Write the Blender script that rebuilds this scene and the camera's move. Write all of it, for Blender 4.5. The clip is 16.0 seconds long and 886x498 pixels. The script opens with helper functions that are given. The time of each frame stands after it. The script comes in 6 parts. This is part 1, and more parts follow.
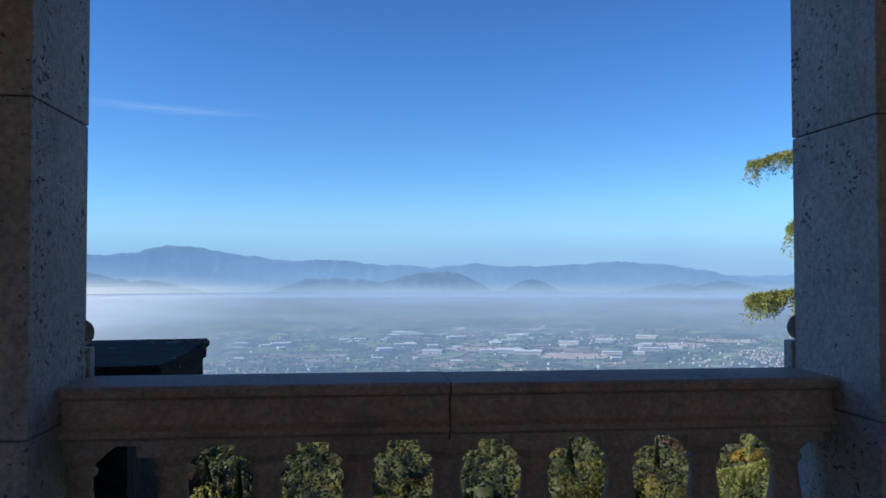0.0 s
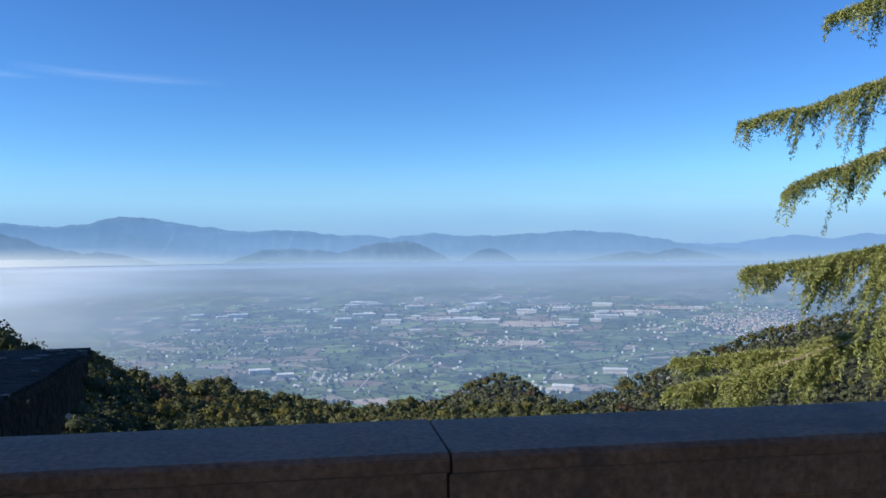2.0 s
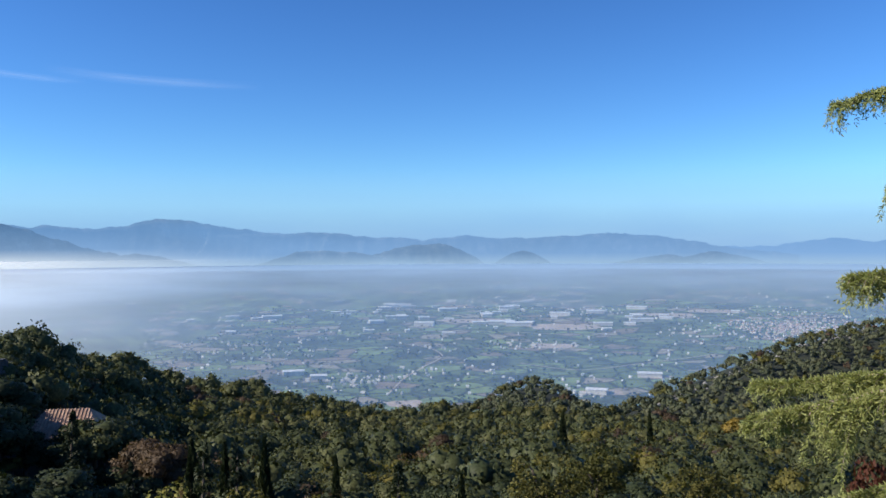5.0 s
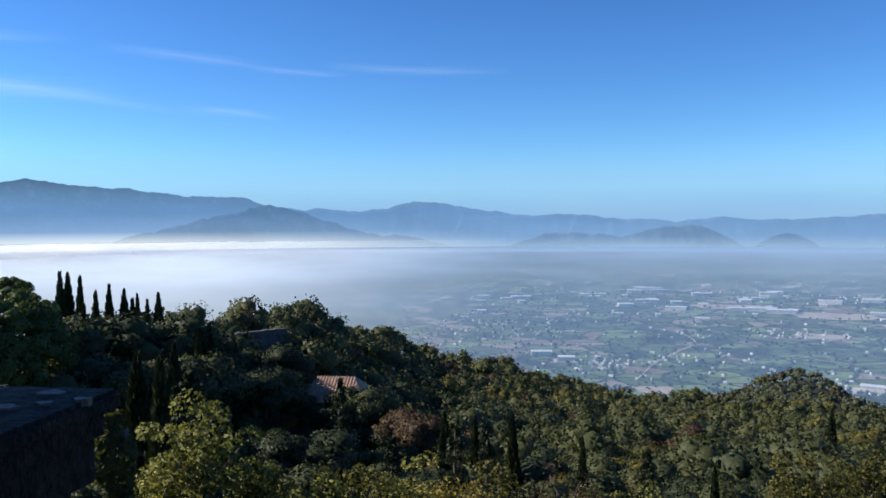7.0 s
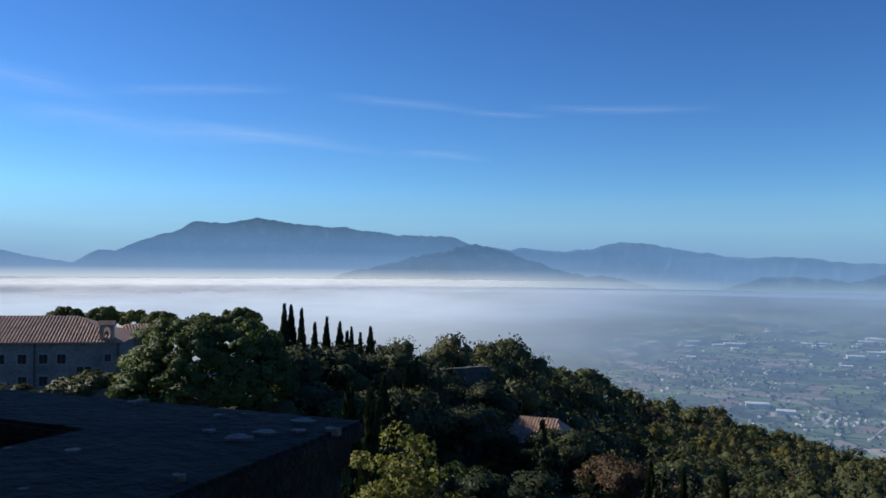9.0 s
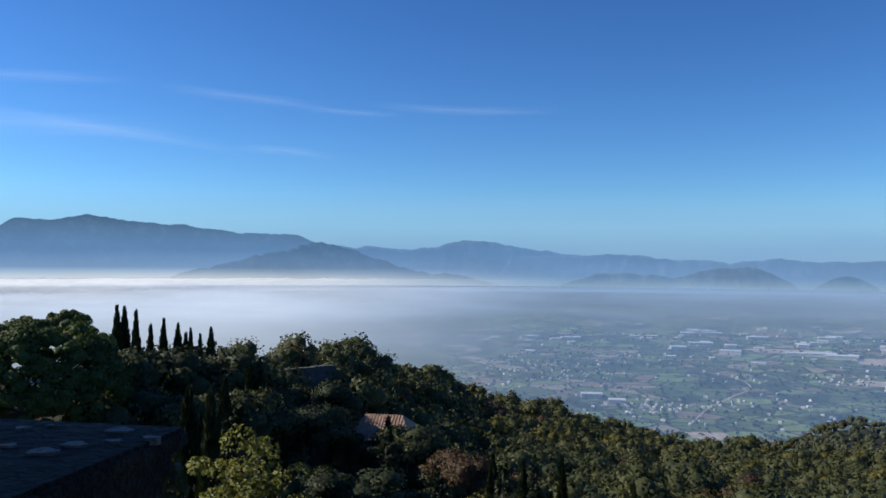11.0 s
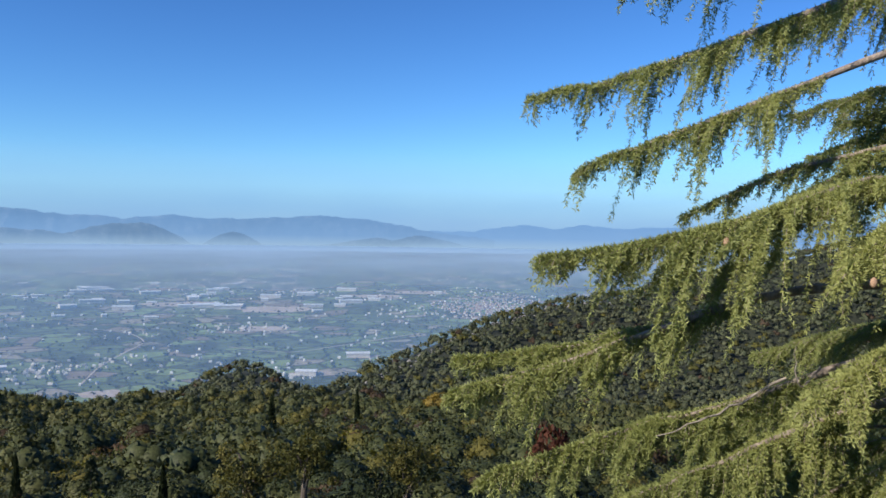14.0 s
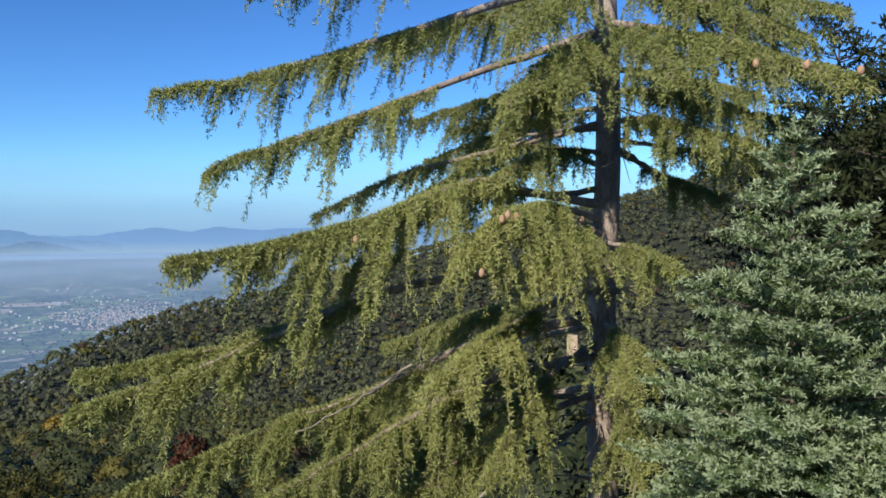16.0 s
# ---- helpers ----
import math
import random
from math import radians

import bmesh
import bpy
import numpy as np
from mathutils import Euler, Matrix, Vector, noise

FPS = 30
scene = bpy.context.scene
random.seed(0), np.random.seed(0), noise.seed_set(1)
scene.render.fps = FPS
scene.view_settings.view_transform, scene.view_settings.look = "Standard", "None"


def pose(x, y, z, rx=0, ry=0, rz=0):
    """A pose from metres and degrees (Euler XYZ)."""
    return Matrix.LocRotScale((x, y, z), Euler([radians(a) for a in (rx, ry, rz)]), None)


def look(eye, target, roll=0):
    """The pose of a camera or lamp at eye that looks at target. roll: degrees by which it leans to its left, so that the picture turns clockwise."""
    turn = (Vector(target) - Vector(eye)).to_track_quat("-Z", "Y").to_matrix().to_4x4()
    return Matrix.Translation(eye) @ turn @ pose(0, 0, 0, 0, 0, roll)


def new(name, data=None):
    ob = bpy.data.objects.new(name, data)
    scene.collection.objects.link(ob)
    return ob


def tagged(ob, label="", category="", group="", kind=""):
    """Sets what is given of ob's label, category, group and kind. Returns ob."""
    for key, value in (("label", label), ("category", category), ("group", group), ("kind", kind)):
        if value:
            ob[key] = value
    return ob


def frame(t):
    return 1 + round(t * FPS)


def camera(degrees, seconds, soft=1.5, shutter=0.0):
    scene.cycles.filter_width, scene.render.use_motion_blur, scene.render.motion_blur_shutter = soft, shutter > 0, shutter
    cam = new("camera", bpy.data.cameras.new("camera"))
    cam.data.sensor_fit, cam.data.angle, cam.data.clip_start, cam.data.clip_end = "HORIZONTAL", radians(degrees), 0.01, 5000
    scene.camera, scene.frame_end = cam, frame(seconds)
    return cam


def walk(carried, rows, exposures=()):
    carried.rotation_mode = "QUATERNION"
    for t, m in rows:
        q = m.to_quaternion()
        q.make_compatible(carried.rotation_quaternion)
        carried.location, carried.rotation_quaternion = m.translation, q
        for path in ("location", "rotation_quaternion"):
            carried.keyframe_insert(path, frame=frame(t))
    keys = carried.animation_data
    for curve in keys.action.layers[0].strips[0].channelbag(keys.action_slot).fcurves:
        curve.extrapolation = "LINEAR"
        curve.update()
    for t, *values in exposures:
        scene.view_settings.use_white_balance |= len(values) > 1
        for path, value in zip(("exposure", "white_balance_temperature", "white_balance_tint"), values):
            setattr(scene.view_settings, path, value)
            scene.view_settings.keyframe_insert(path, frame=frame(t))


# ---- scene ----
# ---- camera and walk: seconds, place, yaw, pitch, roll ----
cam = camera(56.3, 16.0, soft=1.6)
ROWS = (
    (0.0, -0.326, -2.804, 1.480, -6.10, 1.50, 0.04),
    (0.5, -0.334, -2.452, 1.480, -7.18, 1.44, 0.69),
    (1.0, -0.299, -2.163, 1.480, -6.40, 1.53, 0.86),
    (1.5, -0.287, -1.885, 1.495, -7.00, 1.05, 0.44),
    (2.0, -0.265, -1.608, 1.520, -8.99, -0.61, 0.44),
    (2.5, -0.238, -1.334, 1.535, -8.45, -1.18, 0.34),
    (3.0, -0.240, -0.965, 1.520, -8.98, -0.04, -0.11),
    (5.5, -0.061, -0.017, 1.500, -4.56, -0.50, 0.77),
    (6.0, -0.050, 0.003, 1.495, 0.84, -0.71, 0.48),
    (6.5, -0.045, 0.002, 1.490, 4.13, -1.83, 0.74),
    (7.0, -0.039, 0.012, 1.485, 10.36, -1.61, 0.31),
    (7.5, -0.070, 0.004, 1.488, 18.86, -0.03, -0.77),
    (8.0, -0.104, 0.005, 1.490, 24.55, 1.13, -0.68),
    (10.5, -0.128, 0.037, 1.486, 22.42, 0.83, -0.02),
    (11.0, -0.107, 0.056, 1.486, 13.78, 1.07, -0.37),
    (11.5, -0.096, 0.075, 1.480, 6.35, 0.87, -0.97),
    (12.0, -0.086, 0.085, 1.475, 1.12, 0.29, -0.38),
    (12.5, -0.075, 0.094, 1.468, -5.20, -0.10, 0.06),
    (13.0, -0.060, 0.098, 1.455, -12.27, -0.65, -0.70),
    (13.5, -0.045, 0.102, 1.455, -18.65, -1.56, -1.33),
    (14.0, -0.029, 0.107, 1.455, -26.44, -1.56, -0.92),
    (14.5, -0.019, 0.108, 1.453, -34.68, -1.24, 0.19),
    (15.0, -0.009, 0.111, 1.450, -42.20, -1.55, 0.48),
    (15.5, 0.001, 0.112, 1.446, -47.51, -1.62, 0.24),
    (16.0, 0.010, 0.112, 1.443, -51.21, -1.31, 0.07),
)
walk(cam, [(t, pose(x, y, z, 90 + pitch, roll, yaw)) for t, x, y, z, yaw, pitch, roll in ROWS],
     exposures=[(0.0, 0.3), (5.5, 0.3), (7.0, 0.28), (7.5, 0.18), (8.0, -0.10), (10.5, -0.12), (11.5, 0.12), (12.5, 0.25), (14.0, 0.25), (16.0, 0.2)])

# ---- sky, sun ----
SUN_AZ, SUN_EL = 95.0, 32.0          # degrees to the left of straight ahead, degrees up
world = bpy.data.worlds.new("sky")
scene.world = world
world.use_nodes = True
wt = world.node_tree
sky = wt.nodes.new("ShaderNodeTexSky")
sky.sky_type, sky.sun_disc = "NISHITA", False
sky.sun_elevation, sky.sun_rotation = radians(SUN_EL), radians(-SUN_AZ)
sky.altitude, sky.air_density, sky.dust_density, sky.ozone_density = 600, 1.0, 0.0, 5.0
sat = wt.nodes.new("ShaderNodeHueSaturation")
sat.inputs["Saturation"].default_value = 1.05
tint = wt.nodes.new("ShaderNodeMix")
tint.data_type, tint.blend_type = "RGBA", "MULTIPLY"
tint.inputs[0].default_value, tint.inputs[7].default_value = 1.0, (0.117, 0.143, 0.163, 1)
gam = wt.nodes.new("ShaderNodeGamma")
gam.inputs["Gamma"].default_value = 1.3
wt.links.new(sky.outputs[0], sat.inputs["Color"])
wt.links.new(sat.outputs[0], tint.inputs[6])
wt.links.new(tint.outputs[2], gam.inputs[0])
wt.links.new(gam.outputs[0], wt.nodes["Background"].inputs[0])
wt.nodes["Background"].inputs[1].default_value = 0.82
sun = new("sun", bpy.data.lights.new("sun", "SUN"))
sun.data.energy, sun.data.angle, sun.data.color = 5.0, radians(0.6), (1.0, 0.93, 0.82)
sa, se = radians(SUN_AZ), radians(SUN_EL)
SUN_DIR = Vector((-math.sin(sa) * math.cos(se), math.cos(sa) * math.cos(se), math.sin(se)))
sun.matrix_world = look(SUN_DIR * 100, (0, 0, 0))

# ---- materials ----
def nodes_of(m):
    m.use_nodes = True
    t = m.node_tree
    t.nodes.clear()
    out = t.nodes.new("ShaderNodeOutputMaterial")
    return t, out


def ramp_node(t, stops):
    r = t.nodes.new("ShaderNodeValToRGB")
    e = r.color_ramp.elements
    while len(e) < len(stops):
        e.new(0.5)
    for el, (p, c) in zip(e, stops):
        el.position, el.color = p, (*c, 1)
    return r


def noise_node(t, coords, scale, detail=6, rough=0.55, stretch=None):
    n = t.nodes.new("ShaderNodeTexNoise")
    n.inputs["Scale"].default_value, n.inputs["Detail"].default_value, n.inputs["Roughness"].default_value = scale, detail, rough
    if stretch:
        mp = t.nodes.new("ShaderNodeMapping")
        mp.inputs["Scale"].default_value = stretch
        t.links.new(coords, mp.inputs["Vector"])
        coords = mp.outputs[0]
    t.links.new(coords, n.inputs["Vector"])
    return n


def mix_node(t, a, b, fac, mode="MIX"):
    n = t.nodes.new("ShaderNodeMix")
    n.data_type, n.blend_type = "RGBA", mode
    for slot, v in ((0, fac), (6, a), (7, b)):
        if hasattr(v, "links"):
            t.links.new(v, n.inputs[slot])
        else:
            n.inputs[slot].default_value = v if slot == 0 else (*v, 1)
    return n.outputs[2]


def surface(name, c1, c2, scale=3.0, rough=0.8, fine=40.0, bump=0.3, dist=0.01, pits=None, stain=None, spots=None, stretch=None):
    """A weathered solid: two colours in broad patches, fine grain, optional pits, stains and pale lichen spots."""
    m = bpy.data.materials.new(name)
    t, out = nodes_of(m)
    b = t.nodes.new("ShaderNodeBsdfPrincipled")
    t.links.new(b.outputs[0], out.inputs[0])
    co = t.nodes.new("ShaderNodeNewGeometry").outputs["Position"]
    big = noise_node(t, co, scale, 5, 0.6, stretch)
    r = ramp_node(t, [(0.32, c1), (0.68, c2)])
    t.links.new(big.outputs[0], r.inputs[0])
    grain = noise_node(t, co, fine, 4, 0.6, stretch)
    g = ramp_node(t, [(0.3, (0.62, 0.62, 0.62)), (0.7, (1.15, 1.15, 1.15))])
    t.links.new(grain.outputs[0], g.inputs[0])
    col = mix_node(t, r.outputs[0], g.outputs[0], 1.0, "MULTIPLY")
    height = grain.outputs[0]
    if stain:
        s = noise_node(t, co, stain[0], 4, 0.65)
        sr = ramp_node(t, [(stain[1], (0, 0, 0)), (stain[1] + 0.12, (1, 1, 1))])
        t.links.new(s.outputs[0], sr.inputs[0])
        col = mix_node(t, col, stain[2], sr.outputs[0])
    if pits:
        mp = t.nodes.new("ShaderNodeMapping")
        mp.inputs["Scale"].default_value = (1, 1, 1.9)
        t.links.new(co, mp.inputs["Vector"])
        wob = noise_node(t, co, 9, 3)
        add = t.nodes.new("ShaderNodeVectorMath")
        add.operation = "MULTIPLY_ADD"
        add.inputs[1].default_value = (0.08, 0.08, 0.08)
        t.links.new(wob.outputs[1], add.inputs[0])
        t.links.new(mp.outputs[0], add.inputs[2])
        v = t.nodes.new("ShaderNodeTexNoise")
        v.inputs["Scale"].default_value, v.inputs["Detail"].default_value, v.inputs["Roughness"].default_value = pits, 3, 0.6
        t.links.new(add.outputs[0], v.inputs["Vector"])
        where = noise_node(t, co, 4.5, 3)
        sm = t.nodes.new("ShaderNodeMath")
        sm.operation = "MULTIPLY_ADD"
        sm.inputs[1].default_value = 0.55
        t.links.new(where.outputs[0], sm.inputs[0])
        t.links.new(v.outputs[0], sm.inputs[2])
        pr = ramp_node(t, [(0.90, (0, 0, 0)), (0.96, (1, 1, 1))])
        t.links.new(sm.outputs[0], pr.inputs[0])
        col = mix_node(t, col, (0.10, 0.085, 0.07), pr.outputs[0])
        sub = t.nodes.new("ShaderNodeMath")
        sub.operation = "MULTIPLY_ADD"
        sub.inputs[1].default_value = -3.0
        t.links.new(pr.outputs[0], sub.inputs[0])
        t.links.new(height, sub.inputs[2])
        height = sub.outputs[0]
    if spots:
        v = t.nodes.new("ShaderNodeTexVoronoi")
        v.inputs["Scale"].default_value = spots
        t.links.new(co, v.inputs["Vector"])
        vr = ramp_node(t, [(0.10, (1, 1, 1)), (0.16, (0, 0, 0))])
        t.links.new(v.outputs["Distance"], vr.inputs[0])
        keep = t.nodes.new("ShaderNodeSeparateColor")
        t.links.new(v.outputs["Color"], keep.inputs[0])
        kr = ramp_node(t, [(0.62, (0, 0, 0)), (0.66, (1, 1, 1))])
        t.links.new(keep.outputs[0], kr.inputs[0])
        both = mix_node(t, vr.outputs[0], kr.outputs[0], 1.0, "MULTIPLY")
        col = mix_node(t, col, (0.30, 0.29, 0.26), both)
    t.links.new(col, b.inputs["Base Color"])
    b.inputs["Roughness"].default_value = rough
    bp = t.nodes.new("ShaderNodeBump")
    bp.inputs["Strength"].default_value, bp.inputs["Distance"].default_value = bump, dist
    t.links.new(height, bp.inputs["Height"])
    t.links.new(bp.outputs[0], b.inputs["Normal"])
    return m


def foliage(name, stops, through_light=0.3, rough=0.6, by_object=0.5, speckle=0.0):
    """Leaves: colour by leaf and by plant, with light passing through."""
    m = bpy.data.materials.new(name)
    t, out = nodes_of(m)
    geo = t.nodes.new("ShaderNodeNewGeometry")
    info = t.nodes.new("ShaderNodeObjectInfo")
    n = noise_node(t, geo.outputs["Position"], 0.14, 3, 0.5)
    a = t.nodes.new("ShaderNodeMath")
    a.operation = "MULTIPLY_ADD"
    a.inputs[1].default_value = by_object
    t.links.new(info.outputs["Random"], a.inputs[0])
    mr = t.nodes.new("ShaderNodeMath")
    mr.operation = "MULTIPLY_ADD"
    mr.inputs[1].default_value = 0.2
    t.links.new(geo.outputs["Random Per Island"], mr.inputs[0])
    sh = t.nodes.new("ShaderNodeMath")
    sh.operation = "MULTIPLY_ADD"
    sh.inputs[1].default_value, sh.inputs[2].default_value = 0.9, -0.3 - by_object * 0.5 + 0.25
    t.links.new(n.outputs[0], sh.inputs[0])
    t.links.new(sh.outputs[0], mr.inputs[2])
    t.links.new(mr.outputs[0], a.inputs[2])
    r = ramp_node(t, stops)
    t.links.new(a.outputs[0], r.inputs[0])
    shade = r.outputs[0]
    if speckle:
        sp = noise_node(t, geo.outputs["Position"], speckle, 3, 0.7)
        sr = ramp_node(t, [(0.36, (0.62, 0.62, 0.62)), (0.5, (0.95, 0.95, 0.95)), (0.66, (1.35, 1.35, 1.3))])
        t.links.new(sp.outputs[0], sr.inputs[0])
        shade = mix_node(t, shade, sr.outputs[0], 1.0, "MULTIPLY")
    b = t.nodes.new("ShaderNodeBsdfPrincipled")
    b.inputs["Roughness"].default_value = rough
    t.links.new(shade, b.inputs["Base Color"])
    tr = t.nodes.new("ShaderNodeBsdfTranslucent")
    bright = mix_node(t, shade, (1.25, 1.3, 0.7), 1.0, "MULTIPLY")
    t.links.new(bright, tr.inputs[0])
    mx = t.nodes.new("ShaderNodeMixShader")
    mx.inputs[0].default_value = through_light
    t.links.new(b.outputs[0], mx.inputs[1])
    t.links.new(tr.outputs[0], mx.inputs[2])
    b.inputs["Specular IOR Level"].default_value = 0.2
    t.links.new(mx.outputs[0], out.inputs[0])
    return m


TRAVERTINE = surface("travertine", (0.40, 0.375, 0.33), (0.56, 0.53, 0.475), 2.2, 0.75, 55, 0.5, 0.008, pits=30, stain=(1.3, 0.56, (0.27, 0.25, 0.22)))
RAIL_STONE = surface("rail stone", (0.40, 0.27, 0.18), (0.55, 0.39, 0.27), 3.0, 0.7, 60, 0.35, 0.004, stain=(2.2, 0.58, (0.22, 0.17, 0.14)))
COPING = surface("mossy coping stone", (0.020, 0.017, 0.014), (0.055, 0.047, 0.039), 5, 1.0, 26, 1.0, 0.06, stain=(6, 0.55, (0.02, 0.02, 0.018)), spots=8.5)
LICHEN = surface("pale lichen", (0.16, 0.16, 0.15), (0.30, 0.30, 0.28), 40, 1.0, 150, 0.6, 0.003)
# unseen inner walls, coloured warm and bright to bounce light onto rail and pillars
PLASTER = surface("loggia plaster", (0.68, 0.50, 0.34), (0.78, 0.60, 0.43), 1.5, 0.9, 30, 0.3, 0.006)
TERRACOTTA = surface("terracotta floor", (0.30, 0.15, 0.09), (0.40, 0.22, 0.14), 2.5, 0.75, 25, 0.2, 0.004)
HOUSE_WALL = surface("old house plaster", (0.23, 0.20, 0.17), (0.33, 0.29, 0.25), 0.35, 0.9, 3, 0.3, 0.03, stain=(0.5, 0.6, (0.15, 0.14, 0.125)))
WARM_WALL = surface("warm house plaster", (0.40, 0.29, 0.19), (0.52, 0.39, 0.27), 0.5, 0.9, 4, 0.2, 0.02)
ROOF_TILE = surface("terracotta roof tile", (0.30, 0.17, 0.11), (0.46, 0.30, 0.21), 0.9, 0.85, 4.5, 0.5, 0.05)
STONE_TRIM = surface("pale stone trim", (0.28, 0.26, 0.235), (0.36, 0.335, 0.30), 2, 0.8, 9, 0.2, 0.01)
DARK_GLASS = surface("dark window glass", (0.02, 0.022, 0.025), (0.035, 0.036, 0.04), 2, 0.15, 5, 0.0, 0.001)
IRON = surface("rusty iron", (0.08, 0.06, 0.05), (0.12, 0.09, 0.07), 4, 0.6, 20, 0.2, 0.003)
BARK = surface("cedar bark", (0.26, 0.20, 0.16), (0.52, 0.42, 0.34), 7, 0.9, 32, 1.0, 0.03, stretch=(1, 1, 0.35))
DEAD_WOOD = surface("grey dead wood", (0.24, 0.20, 0.16), (0.36, 0.31, 0.25), 6, 0.9, 30, 0.7, 0.01)
TRUNK = surface("tree bark", (0.08, 0.065, 0.05), (0.15, 0.12, 0.09), 3, 0.9, 14, 0.8, 0.03)
CONE = surface("cedar cone", (0.38, 0.22, 0.13), (0.52, 0.34, 0.21), 30, 0.8, 120, 0.6, 0.006)
ROCK_WALL = surface("grey rubble wall", (0.06, 0.06, 0.058), (0.12, 0.115, 0.11), 1.2, 0.9, 6, 0.8, 0.05)
WHITE_ROOF = surface("pale factory roof", (0.78, 0.75, 0.70), (0.88, 0.86, 0.82), 0.02, 0.6, 0.2, 0.0, 0.1)
CREAM = surface("cream village plaster", (0.55, 0.50, 0.43), (0.75, 0.70, 0.62), 0.015, 0.9, 0.3, 0.0, 0.1)
BARE_EARTH = surface("bare tan earth", (0.46, 0.36, 0.27), (0.58, 0.47, 0.37), 0.02, 0.95, 0.2, 0.2, 0.3)
GREEN = foliage("oak leaves", [(0.0, (0.020, 0.030, 0.013)), (0.45, (0.045, 0.057, 0.023)), (0.75, (0.080, 0.088, 0.032)), (1.0, (0.125, 0.115, 0.042))], 0.12, speckle=3.0)
# paler and greyer than GREEN: haze on the far slope put into the colour
HAZED_GREEN = foliage("grey-green scrub leaves", [(0.0, (0.040, 0.052, 0.028)), (0.5, (0.068, 0.080, 0.042)), (1.0, (0.115, 0.115, 0.062))], 0.12, speckle=1.2)
OLIVE = foliage("yellowing leaves", [(0.0, (0.05, 0.06, 0.018)), (0.5, (0.11, 0.105, 0.028)), (1.0, (0.22, 0.18, 0.045))], 0.3, speckle=6.0)
# brighter than OLIVE: the near bushes' sunlit look is put into the leaf colour
FIG_SUNLIT = foliage("yellow-green leaves", [(0.0, (0.075, 0.085, 0.026)), (0.5, (0.19, 0.19, 0.055)), (1.0, (0.42, 0.36, 0.10))], 0.35, speckle=6.0)
RUST = foliage("rust autumn leaves", [(0.0, (0.055, 0.038, 0.024)), (0.5, (0.092, 0.062, 0.038)), (1.0, (0.14, 0.09, 0.045))], 0.3, speckle=6.0)
GOLD = foliage("golden autumn leaves", [(0.0, (0.20, 0.14, 0.03)), (1.0, (0.36, 0.25, 0.06))], 0.3)
CRIMSON = foliage("red autumn leaves", [(0.0, (0.07, 0.028, 0.018)), (1.0, (0.13, 0.045, 0.025))], 0.35)
DARK_GREEN = foliage("dark conifer needles", [(0.0, (0.012, 0.020, 0.009)), (0.5, (0.026, 0.036, 0.014)), (1.0, (0.05, 0.06, 0.022))], 0.12)
PINE = foliage("stone pine needles", [(0.0, (0.045, 0.068, 0.020)), (0.5, (0.095, 0.125, 0.035)), (1.0, (0.19, 0.20, 0.06))], 0.25, speckle=5.0)
CEDAR = foliage("cedar needles", [(0.0, (0.065, 0.085, 0.03)), (0.45, (0.25, 0.275, 0.092)), (1.0, (0.60, 0.58, 0.22))], 0.22, 0.5, 0.0)
FIR = foliage("fir needles", [(0.0, (0.055, 0.09, 0.038)), (0.5, (0.125, 0.185, 0.072)), (1.0, (0.24, 0.30, 0.135))], 0.2, 0.45, 0.0)
FIR_TIP = foliage("silvery fir tips", [(0.0, (0.19, 0.25, 0.14)), (0.6, (0.35, 0.42, 0.25)), (1.0, (0.54, 0.60, 0.41))], 0.2, 0.45, 0.0)


